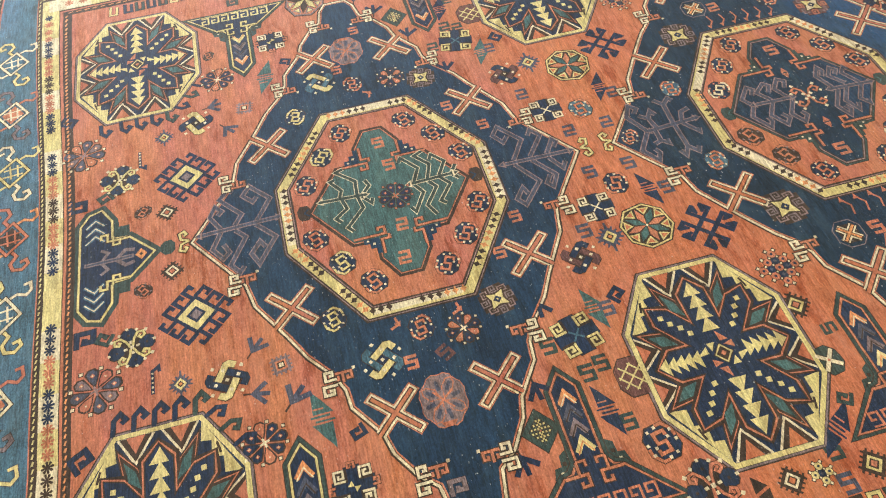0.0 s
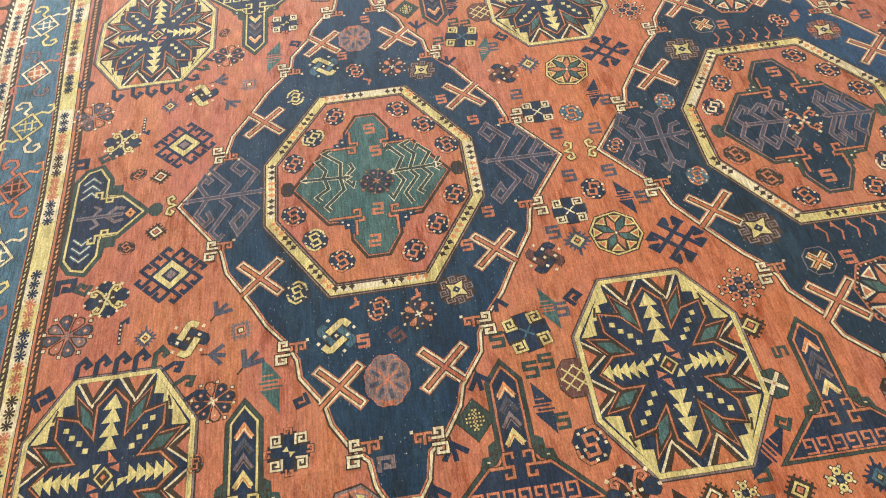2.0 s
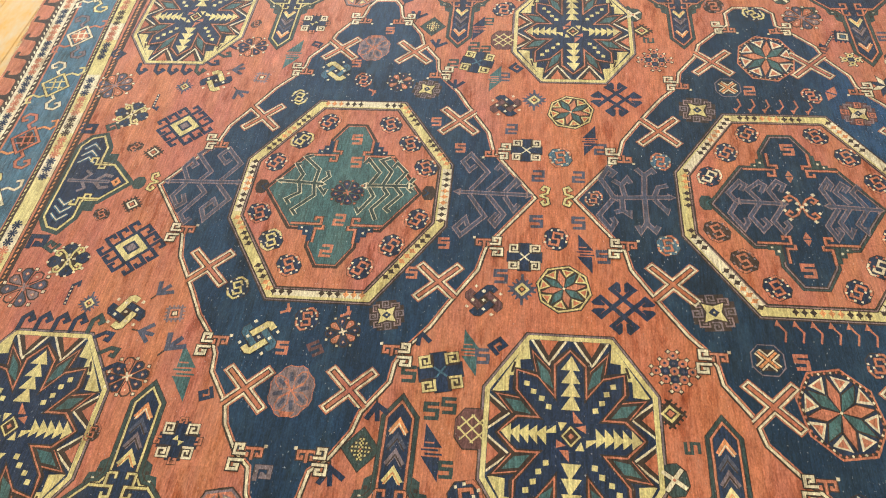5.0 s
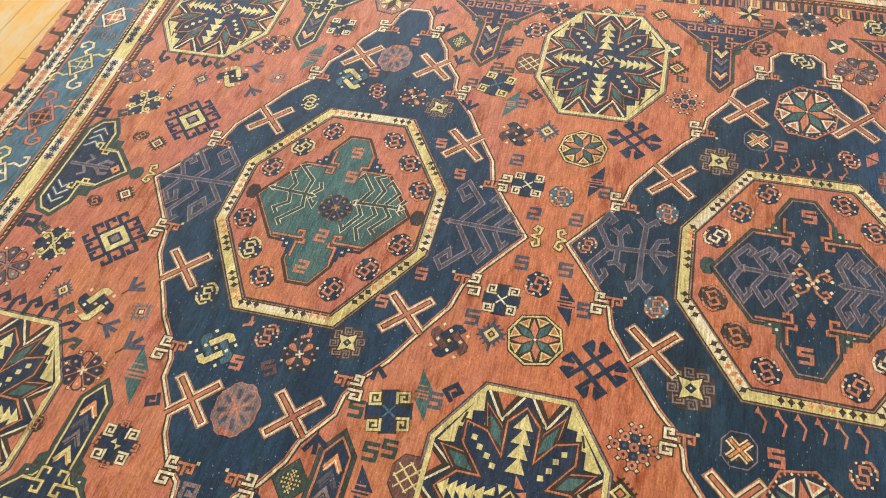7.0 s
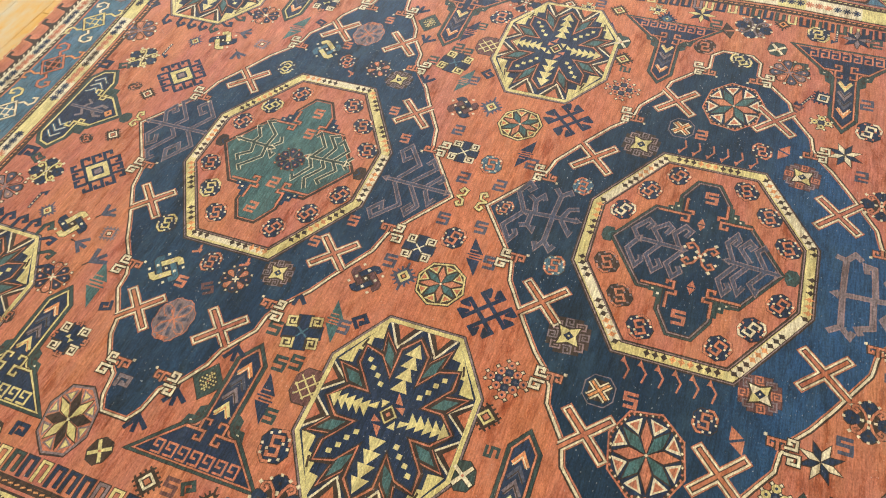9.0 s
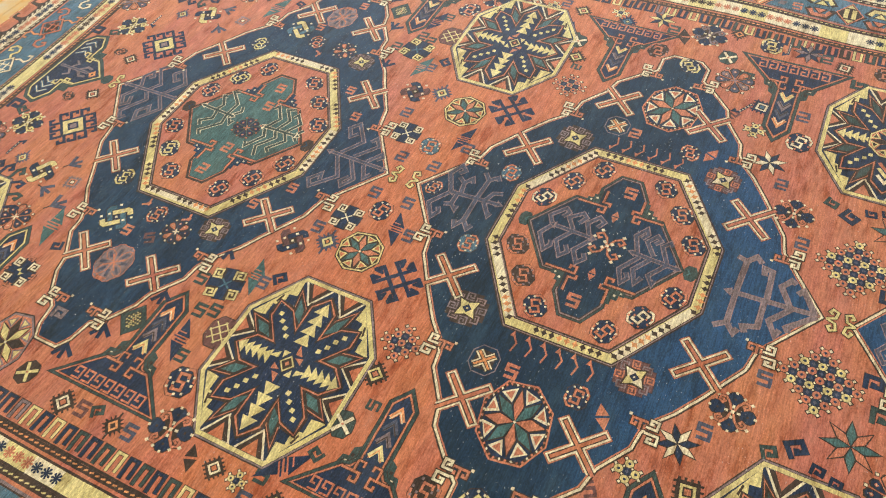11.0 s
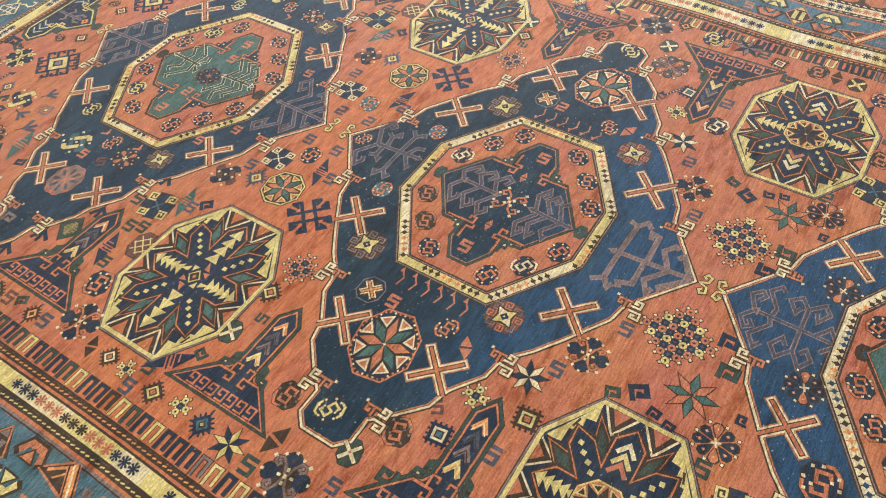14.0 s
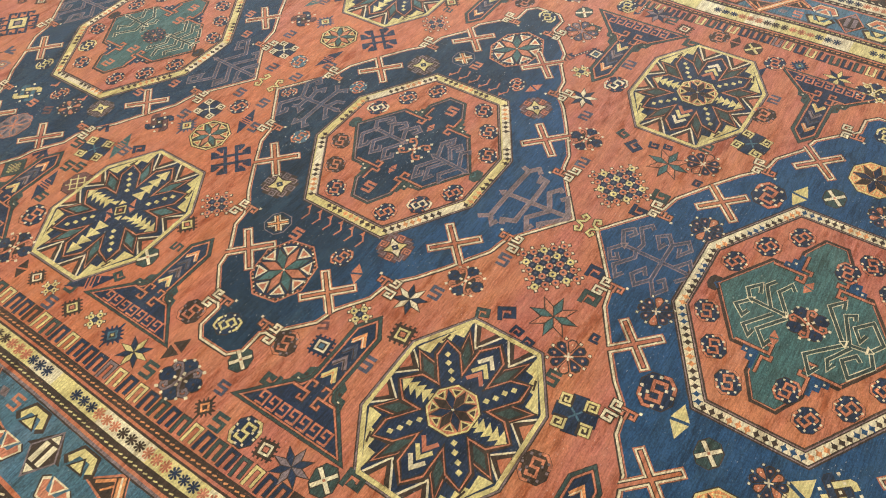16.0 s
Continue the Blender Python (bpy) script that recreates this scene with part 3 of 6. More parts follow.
def star_parts(fig):
    """The framed star taken apart: its disc, and each ray and corner triangle."""
    out = [("disc", fig[:3] + fig[35:])]
    for k in range(8):
        out += [("triangle", fig[3 + 4 * k:5 + 4 * k]), ("ray", fig[5 + 4 * k:7 + 4 * k])]
    return out


def open_star_fig(a, b, r=0.05):
    """A loose eight-pointed star without a frame."""
    fig = []
    for k in range(8):
        t = math.pi / 4 * k
        p = lambda q, s: (q * math.cos(t + s), q * math.sin(t + s))
        fig += poly("k", [(0, 0), p(r * 0.52, -0.40), p(r * 1.05, 0), p(r * 0.52, 0.40)], 1)
        fig += poly(a if k % 2 else b, [p(r * 0.04, 0), p(r * 0.47, -0.34), p(r * 0.95, 0), p(r * 0.47, 0.34)], 2)
    return fig


def flower_fig(petals, dot, rim, core, r=0.045, n=8):
    """A round flower of separate broad petals with light dots on each."""
    fig = []
    for k in range(n):
        t = 2 * math.pi / n * k + 0.2
        far = 1.0 if k % 2 == 0 or n != 8 else 0.93
        p = lambda q, s: (q * far * math.cos(t + s), q * far * math.sin(t + s))
        drop = [p(r * 0.12, 0), p(r * 0.55, -0.36), p(r * 0.90, -0.34), p(r * 1.06, -0.13), p(r * 1.06, 0.13), p(r * 0.90, 0.34), p(r * 0.55, 0.36)]
        fig += poly(rim, drop, 1) + poly(petals[k % len(petals)], [p(r * 0.24, 0), p(r * 0.58, -0.27), p(r * 0.86, -0.26), p(r * 0.98, -0.09), p(r * 0.98, 0.09), p(r * 0.86, 0.26), p(r * 0.58, 0.27)], 2)
        cx, cy = p(r * 1.06, math.pi / n)
        fig += rect("k", cx, cy, r * 0.20, r * 0.20, 3) + rect(dot, cx, cy, r * 0.13, r * 0.13, 4)
        cx, cy = p(r * 0.72, 0)
        fig += lozenge("k" if rim == "p" else "p", cx, cy, r * 0.20, r * 0.20, 3) + rect(dot, cx, cy, r * 0.06, r * 0.06, 4)
    return fig + moved(poly(core, plus(r * 0.05, r * 0.24), 4), rot=22)


def quatrefoil_fig(lobe, curl, dot, r=0.042):
    """Four dark lobes with four light scrolls between them and light dots at the rim."""
    r *= 0.90
    fig = poly("k", octagon(r * 0.62, r * 0.62, r * 0.30, r * 0.30), 1)
    for k in range(4):
        fig += moved(poly("k", octagon(r * 0.47, r * 0.47, r * 0.24, r * 0.24), 2) + poly(lobe, octagon(r * 0.41, r * 0.41, r * 0.21, r * 0.21), 3) + rect("k", 0, 0, r * 0.14, r * 0.14, 4), r * 0.86 * math.cos(radians(90 * k)), r * 0.86 * math.sin(radians(90 * k)))
        m = 1 if k % 2 else -1
        scroll = [(r * 0.12, 0.0), (r * 0.52, -m * r * 0.20), (r * 0.98, -m * r * 0.26), (r * 1.16, 0.0), (r * 1.00, m * r * 0.22), (r * 0.74, m * r * 0.16), (r * 0.76, -m * r * 0.02), (r * 0.92, 0.0)]
        fig += moved(bordered(curl, scroll, r * 0.135, 4, "k", r * 0.04), rot=90 * k + 45)
        fig += moved(rect(dot, r * 1.30, m * r * 0.10, r * 0.19, r * 0.19, 7) + rect(dot, r * 1.12, -m * r * 0.40, r * 0.16, r * 0.16, 7), rot=90 * k + 45)
        fig += moved(rect(dot, r * 1.30, 0, r * 0.16, r * 0.16, 7) + rect(dot, r * 0.36, 0, r * 0.20, r * 0.15, 7), rot=90 * k)
    return fig + rect(dot, 0, 0, r * 0.22, r * 0.22, 7)


def scrolls_fig():
    """A small cross of four coral scrolls with ivory squares."""
    fig = []
    for k in range(4):
        m = 1 if k % 2 else -1
        fig += moved(bordered("p", [(0.004, 0.0), (0.026, -m * 0.010), (0.044, -m * 0.008), (0.046, m * 0.008), (0.032, m * 0.010), (0.031, 0.0)], 0.0056, 1, "k", 0.0016), rot=90 * k + 40)
        fig += moved(rect("w", 0.014, 0.0, 0.0085, 0.0085, 4) + rect("w", 0.052, -m * 0.010, 0.0085, 0.0085, 4) + rect("w", 0.040, m * 0.018, 0.0075, 0.0075, 4), rot=90 * k + 40)
    return fig + rect("w", 0, 0, 0.008, 0.008, 4)


def hook_square_fig(fill, heart):
    """A light square on its corner, with rows of latch hooks along its sides."""
    fig = rect("n", 0, 0, 0.082, 0.082, 2) + rect(fill, 0, 0, 0.064, 0.064, 3) + rect("n", 0, 0, 0.034, 0.034, 4) + rect(heart, 0, 0, 0.022, 0.022, 5)
    for k in range(4):
        side = []
        for x in (-0.034, 0.0, 0.034):
            side += line("n", [(x - 0.004, 0.038), (x - 0.004, 0.070), (x + 0.017, 0.070), (x + 0.017, 0.055)], 0.0105, 1)
        fig += moved(side, rot=90 * k)
    return moved(fig, rot=45)


def knot_fig(band_a, band_b, fill="k", r=0.046):
    """A plaited knot: two bands each way, over and under, bent round at the ends, with light squares between."""
    fig = poly(fill, octagon(r * 0.62, r * 0.62, r * 0.40, r * 0.40), 1) + rect(fill, 0, 0, r * 0.9, r * 0.9, 1)
    w = r * 0.33
    for band, turn, z in ((band_b, 90, 2), (band_a, 0, 4)):
        for e in (1, -1):
            bent = [(-e * r * 0.40, e * r * 0.40), (e * r * 0.72, e * r * 0.40), (e * r * 0.84, e * r * 0.28), (e * r * 0.84, -e * r * 0.06)]
            fig += moved(bordered(band, bent, w, z, "k", 0.0016), rot=turn)
            over = [(e * r * 0.40, -e * r * 0.62), (e * r * 0.40, -e * r * 0.18)] if turn == 0 else [(e * r * 0.40, -e * r * 0.58), (e * r * 0.40, -e * r * 0.20)]
            fig += bordered(band_b, over, w, 6, "k", 0.0016) if turn == 0 else bordered(band_b, [(e * r * 0.40, e * r * 0.20), (e * r * 0.40, -e * r * 0.20)], w, 2, "k", 0.0016)
    for x, y in ((0, 0), (0.40, 0.40), (-0.40, -0.40), (-0.40, 0.40), (0.40, -0.40), (0.90, -0.34), (-0.90, 0.34), (0.34, 0.92), (-0.34, -0.92)):
        fig += rect("w", r * x, r * y, r * 0.16, r * 0.16, 9)
    return moved(fig, rot=42)


def hash_fig(c):
    """Two bars across two bars, their ends turned outwards."""
    fig = []
    for k in range(2):
        for y in (0.017, -0.017):
            m = 1 if y > 0 else -1
            fig += moved(line(c, [(-0.056, y), (0.056, y)], 0.0108, 1), rot=90 * k)
            for e in (1, -1):
                fig += moved(poly(c, [(e * 0.060, y - m * 0.006), (e * 0.060, y + m * 0.026), (e * 0.050, y + m * 0.026), (e * 0.034, y + m * 0.012), (e * 0.034, y + m * 0.006), (e * 0.048, y + m * 0.006), (e * 0.048, y - m * 0.006)], 1), rot=90 * k)
    return moved(fig, rot=45)


def key_fig(lobe, curl, heart, curl2=None):
    """Dark square lobes, square spirals on the diagonals and a thin saltire at the heart."""
    fig = poly("k", plus(0.0185, 0.0475), 1) + poly(lobe, plus(0.0172, 0.0460), 2) + rect(lobe, 0, 0, 0.050, 0.050, 2)
    fig += moved(poly(heart, plus(0.0020, 0.034), 3), rot=45)
    for k in range(4):
        spiral = [(0.0155, 0.0155), (0.0155, 0.0395), (0.0395, 0.0395), (0.0395, 0.0205), (0.0235, 0.0205), (0.0235, 0.0305), (0.0315, 0.0305)]
        fig += moved(rect("k", 0.0275, 0.0275, 0.0315, 0.0315, 3) + line(curl, spiral, 0.0050, 4), rot=90 * k)
        if curl2:
            extra = [(0.006, 0.040), (0.006, 0.054), (-0.008, 0.054), (-0.008, 0.044), (-0.001, 0.044)]
            fig += moved(bordered(curl2, extra, 0.0046, 4, "k", 0.0014), rot=90 * k)
            fig += moved(poly("y" if k % 2 else lobe, [(0.0, 0.0), (0.013, 0.004), (0.002, 0.014)], 5), rot=90 * k)
    return fig


def spike_fig(a, b, c, r=0.036):
    """Nested small lozenges with a ragged comb edge."""
    fig = lozenge(a, 0, 0, r * 1.5, r * 1.7, 2) + lozenge(b, 0, 0, r * 0.95, r * 1.05, 3) + lozenge("k", 0, 0, r * 0.5, r * 0.55, 4) + lozenge(c, 0, 0, r * 0.28, r * 0.3, 5)
    teeth = []
    for k in range(28):
        t = math.tau * k / 28
        far = r * (1.12 if k % 2 else 0.72) / (abs(math.cos(t)) / 0.95 + abs(math.sin(t)) / 1.05)
        teeth += [(far * math.cos(t - 0.06), far * math.sin(t - 0.06)), (far * math.cos(t + 0.06), far * math.sin(t + 0.06))]
    return fig + poly(a, teeth, 1)


def sprig_fig(c):
    """A small three-pronged sprig."""
    return line("k", [(0, -0.034), (0, 0.0)], 0.005, 1) + line(c, [(-0.030, 0.022), (0, -0.008), (0.028, 0.026)], 0.0125, 2) + line(c, [(0, -0.008), (0.002, 0.034)], 0.0115, 2)


def squiggle_fig(c, w=0.0085):
    return line(c, [(0.015, 0.017), (-0.014, 0.017), (-0.014, 0.002), (0.012, 0.002), (0.012, -0.016), (-0.015, -0.016)], w, 1)


def flag_fig(c):
    """Two tall right-angled triangles set head to foot, with bars between them."""
    fig = poly(c, [(-0.017, 0.010), (0.021, 0.010), (-0.017, 0.062)], 1) + poly(c, [(0.017, -0.010), (-0.021, -0.010), (0.017, -0.062)], 1)
    fig += line(c, [(-0.022, 0.0045), (0.014, 0.0045)], 0.0042, 1) + line(c, [(-0.014, -0.0045), (0.022, -0.0045)], 0.0042, 1)
    return fig + line("p", [(-0.016, 0.020), (0.004, 0.020)], 0.0030, 2)


def ladder_fig():
    """A short upright dashed stitch line with a hook at its end."""
    fig = line("e", [(0.0, -0.036), (0.0, 0.024), (0.014, 0.034), (0.016, 0.020)], 0.0088, 1)
    for k in range(5):
        fig += rect("w", 0.0, -0.030 + 0.012 * k, 0.0042, 0.0052, 2)
    return fig


def latch_fig(c):
    return bordered(c, [(-0.024, -0.024), (-0.024, 0.018), (0.016, 0.018), (0.016, -0.010), (-0.006, -0.010), (-0.004, 0.002)], 0.0125, 1, "k", 0.0014)


def crook_fig(c):
    """A small chunky crook that stands on an edge."""
    return bordered(c, [(-0.008, -0.026), (-0.006, 0.010), (0.008, 0.024), (0.020, 0.008), (0.010, 0.000)], 0.0095, 1, "k", 0.0014)


def beads_fig(n, s, rings):
    """A lozenge of small octagons: coloured rings and dark beads in turn, with light squares between and round them."""
    fig, half = [], (n - 1) / 2
    for i in range(n):
        for j in range(n):
            x, y = (i - half) * s, (j - half) * s
            if i % 2 == 0 and j % 2 == 0:
                c = rings[(i // 2 + j // 2) % len(rings)]
                fig += moved(poly("k", octagon(s * 0.80, s * 0.80, s * 0.38, s * 0.38), 1) + poly(c, octagon(s * 0.68, s * 0.68, s * 0.32, s * 0.32), 3) + poly("e", octagon(s * 0.24, s * 0.24, s * 0.12, s * 0.12), 4), x, y)
            elif i % 2 and j % 2:
                fig += moved(poly("e", octagon(s * 0.70, s * 0.70, s * 0.34, s * 0.34), 2) + rect("g", 0, 0, s * 0.5, s * 0.5, 3), x, y)
            else:
                fig += rect("k", x, y, s * 0.70, s * 0.70, 2) + rect("w", x, y, s * 0.31, s * 0.31, 4)
    for k in range(4):
        for i in range(0, n, 2):
            fig += moved(rect("k", (i - half) * s, (half + 1) * s, s * 0.80, s * 0.80, 2) + rect("w", (i - half) * s, (half + 1) * s, s * 0.44, s * 0.44, 4), rot=90 * k)
    return moved(fig, rot=45)


def lattice_disc_fig():
    """A brown disc crossed by thin yellow lines."""
    o = octagon(0.036, 0.044, 0.018, 0.020)
    fig = poly("k", [(x * 1.06, y * 1.06) for x, y in o], 1) + poly("f", o, 2)
    for k in range(2):
        for y in (-0.020, 0.0, 0.020):
            fig += moved(line("y", [(-0.036 + abs(y) * 0.6, y), (0.036 - abs(y) * 0.6, y)], 0.0034, 3 + k), rot=45 + 90 * k)
    return fig


def speckled_lozenge_fig():
    """A dark green lozenge with a speckled yellow middle."""
    fig = lozenge("k", 0, 0, 0.090, 0.106, 1) + lozenge("d", 0, 0, 0.084, 0.100, 2) + lozenge("k", 0, 0, 0.054, 0.066, 3)
    for i in range(7):
        for j in range(7):
            x, y = (i - j) * 0.0037, (i + j - 6) * 0.0046
            fig += rect("p" if i == j == 3 else "y" if (i + j) % 2 or (i * j) % 3 == 1 else "d", x, y, 0.0040, 0.0044, 4)
    return fig


def gem_fig(fill, cross):
    """A dark octagon with a light saltire."""
    o = octagon(0.026, 0.032, 0.012, 0.014)
    fig = poly("k", [(x * 1.08, y * 1.06) for x, y in o], 1) + poly(fill, o, 2)
    return fig + moved(poly("k", plus(0.0060, 0.031), 3), rot=45) + moved(poly(cross, plus(0.0042, 0.028), 4), rot=45) + lozenge("p", 0, 0, 0.008, 0.008, 5)


def frame_fig(a, b, heart):
    """A little square frame with toothed sides."""
    fig = rect(a, 0, 0, 0.052, 0.052, 2) + rect(b, 0, 0, 0.034, 0.034, 3) + rect("k", 0, 0, 0.022, 0.022, 4) + rect(heart, 0, 0, 0.014, 0.014, 5)
    for k in range(4):
        for x in (-0.021, -0.007, 0.007, 0.021):
            fig += moved(rect(a, x, 0.029, 0.006, 0.008, 1), rot=90 * k)
    return moved(fig, rot=8)


def shield_fig(rim, core, heart):
    """A stepped block of square spirals round a four-pointed star."""
    fig = poly("k", plus(0.030, 0.050), 1) + poly(core, plus(0.0285, 0.0485), 2) + rect("k", 0, 0, 0.080, 0.080, 1) + rect(core, 0, 0, 0.077, 0.077, 2)
    for k in range(4):
        for x, y, size, c in ((0.037, 0.0, 0.021, rim), (0.0265, 0.0265, 0.022, "q" if rim == "m" else "m")):
            h = size / 2
            spiral = [(-h, -h), (-h, h), (h, h), (h, -h * 0.55), (-h * 0.35, -h * 0.55), (-h * 0.35, h * 0.30), (h * 0.4, h * 0.30)]
            fig += moved(moved(line(c, spiral, 0.0038, 3), x, y), rot=90 * k)
        fig += moved(poly("k", [(-0.010, 0.020), (0.020, -0.010), (0.030, 0.030)], 4) + poly(heart if k % 2 else "y", [(-0.003, 0.016), (0.016, -0.003), (0.025, 0.025)], 5), rot=90 * k)
    return fig + lozenge("e", 0, 0, 0.023, 0.023, 6) + rect(heart, 0, 0, 0.005, 0.005, 7)


def lantern_fig(a, b, c):
    """A ragged grey flower disc with outlined petals."""
    edge, fig = [], []
    for k in range(48):
        t = math.tau * k / 48
        far = 1.0 + 0.09 * abs(math.sin(4 * t)) - 0.03 * (k % 2)
        edge.append((0.047 * far * math.cos(t), 0.059 * far * math.sin(t)))
    fig += poly(c, [(x * 1.04, y * 1.04) for x, y in edge], 1) + poly(a, edge, 2)
    for k in range(8):
        petal = [(0.006, 0.0), (0.024, -0.012), (0.042, -0.009), (0.049, 0.0), (0.042, 0.009), (0.024, 0.012)]
        fig += moved(line(c if k % 2 else b, petal, 0.0026, 3, True) + poly("g", [(0.020, -0.004), (0.038, -0.004), (0.041, 0.0), (0.038, 0.004), (0.020, 0.004)], 4), rot=45 * k + 12, sx=1.0, sy=1.0)
    fig = [(col, z, [(x, y * (1.0 if z < 3 else 1.18)) for x, y in pts]) for col, z, pts in fig]
    return fig + moved(poly(c, plus(0.0022, 0.030), 6), rot=40) + poly(c, [(-0.018, -0.050), (0.018, -0.050), (0.008, -0.062), (-0.010, -0.062)], 5)


def saltire_fig():
    fig = poly("k", octagon(0.028, 0.031, 0.016, 0.016), 1)
    for k in range(2):
        fig += moved(rect("k", 0, 0, 0.072, 0.026, 2) + rect("w", 0, 0, 0.068, 0.021, 3) + rect("k", 0, 0, 0.068, 0.012, 4) + rect("o", 0, 0, 0.064, 0.007, 5), rot=45 + 90 * k)
    return fig + line("m", octagon(0.040, 0.044, 0.020, 0.020), 0.003, 1, True)


def pennant_fig(c):
    return poly(c, [(0.0, 0.048), (0.022, 0.004), (-0.022, 0.004)], 1) + poly(c, [(0.0, -0.048), (0.022, -0.004), (-0.022, -0.004)], 1)


def palmette_fig():
    """A pointed shield with chevrons, a little tree and yellow key hooks; its tip is at +x."""
    half = [(0.105, 0.0), (0.040, 0.068), (0.0, 0.072), (0.0, 0.128), (-0.028, 0.175), (-0.062, 0.165), (-0.085, 0.13)]
    o = unique(half + [(x, -y) for x, y in half[::-1]])
    fig = poly("d", shrunk(o, -0.012), 1) + poly("k", shrunk(o, -0.001), 2) + poly("y", o, 3) + poly("k", shrunk(o, 0.0055), 4) + poly("n", shrunk(o, 0.007), 5)
    for s in (1, -1):
        for y in (0.066, 0.092, 0.118):
            c = line("b", [(-0.068, y), (-0.044, y + 0.022), (-0.022, y)], 0.009, 6) + line("w", [(-0.068, y), (-0.044, y + 0.022), (-0.022, y)], 0.0028, 7)
            fig += moved(c, sx=1, sy=s)
        fig += moved(bordered("y", [(0.040, 0.062), (-0.014, 0.062), (-0.014, 0.085), (-0.030, 0.085), (-0.030, 0.070)], 0.006, 6), sx=1, sy=s)
        fig += moved(bordered("y", [(0.0, 0.075), (0.0, 0.048), (0.016, 0.048), (0.016, 0.058)], 0.005, 6), sx=1, sy=s)
        fig += moved(poly("d", [(0.006, 0.080), (0.040, 0.080), (0.040, 0.105), (0.014, 0.105), (0.014, 0.12), (0.006, 0.12)], 1), sx=1, sy=s)
        fig += moved(line("m", [(-0.030, 0.0), (-0.012, 0.026), (-0.030, 0.038)], 0.008, 6) + line("m", [(0.006, 0.0), (0.030, 0.024), (0.052, 0.018)], 0.010, 6), sx=1, sy=s)
    fig += line("m", [(-0.070, 0), (0.050, 0)], 0.012, 7) + line("g", [(-0.066, 0), (0.046, 0)], 0.005, 8)
    fig += lozenge("o", 0.068, 0, 0.030, 0.034, 6) + lozenge("k", 0.068, 0, 0.010, 0.010, 7)
    fig += moved(poly("d", octagon(0.018, 0.022, 0.008, 0.010), 1), 0.133, 0)
    return fig


def tower_fig(rim, trim, keys):
    """A pointed tower with chevrons on a broad triangular foot; its tip is at +y."""
    half = [(0.0, 0.315), (0.030, 0.275), (0.030, 0.118), (0.045, 0.098), (0.062, 0.094), (0.150, 0.006)]
    o = unique(half + [(-x, y) for x, y in half[::-1]])[::-1]
    area = sum(a[0] * b[1] - b[0] * a[1] for a, b in zip(o, o[1:] + o[:1]))
    o = o if area > 0 else o[::-1]
    fig = poly("k", shrunk(o, -0.011), 1) + poly(rim, shrunk(o, -0.009), 2) + poly("k", shrunk(o, -0.002), 3) + poly(trim, o, 4) + poly("k", shrunk(o, 0.0045), 5) + poly("n", shrunk(o, 0.006), 6)
    for y, c, d in ((0.135, "y", "o"), (0.172, "m", "k"), (0.206, "g", "k"), (0.240, "o", "w")):
        fig += line(c, [(-0.017, y), (0.0, y + 0.026), (0.017, y)], 0.0115, 7) + line(d, [(-0.017, y - 0.004), (0.0, y + 0.021), (0.017, y - 0.004)], 0.0026, 8)
    for s in (1, -1):
        fig += moved(bordered(trim, [(0.060, 0.090), (0.014, 0.090), (0.014, 0.068), (0.030, 0.068), (0.030, 0.078)], 0.0055, 7), sx=s, sy=1)
        fig += moved(bordered(trim, [(0.030, 0.118), (0.030, 0.090)], 0.0055, 7) + bordered(trim, [(0.030, 0.118), (0.012, 0.118), (0.012, 0.106)], 0.0050, 7), sx=s, sy=1)
        fig += moved(poly("d", [(0.040, 0.104), (0.078, 0.094), (0.072, 0.116), (0.058, 0.118), (0.056, 0.140), (0.040, 0.150)], 1) + rect("w", 0.060, 0.104, 0.006, 0.006, 2) + rect("k", 0.050, 0.122, 0.008, 0.008, 2), sx=s, sy=1)
    for k in range(7):
        x = -0.096 + 0.031 * k
        fig += line(keys, [(x - 0.010, 0.014), (x + 0.014, 0.014)], 0.0048, 7) + line(keys, [(x + 0.012, 0.014), (x + 0.012, 0.043), (x - 0.008, 0.043), (x - 0.008, 0.028), (x + 0.003, 0.028)], 0.0050, 7)
    return fig


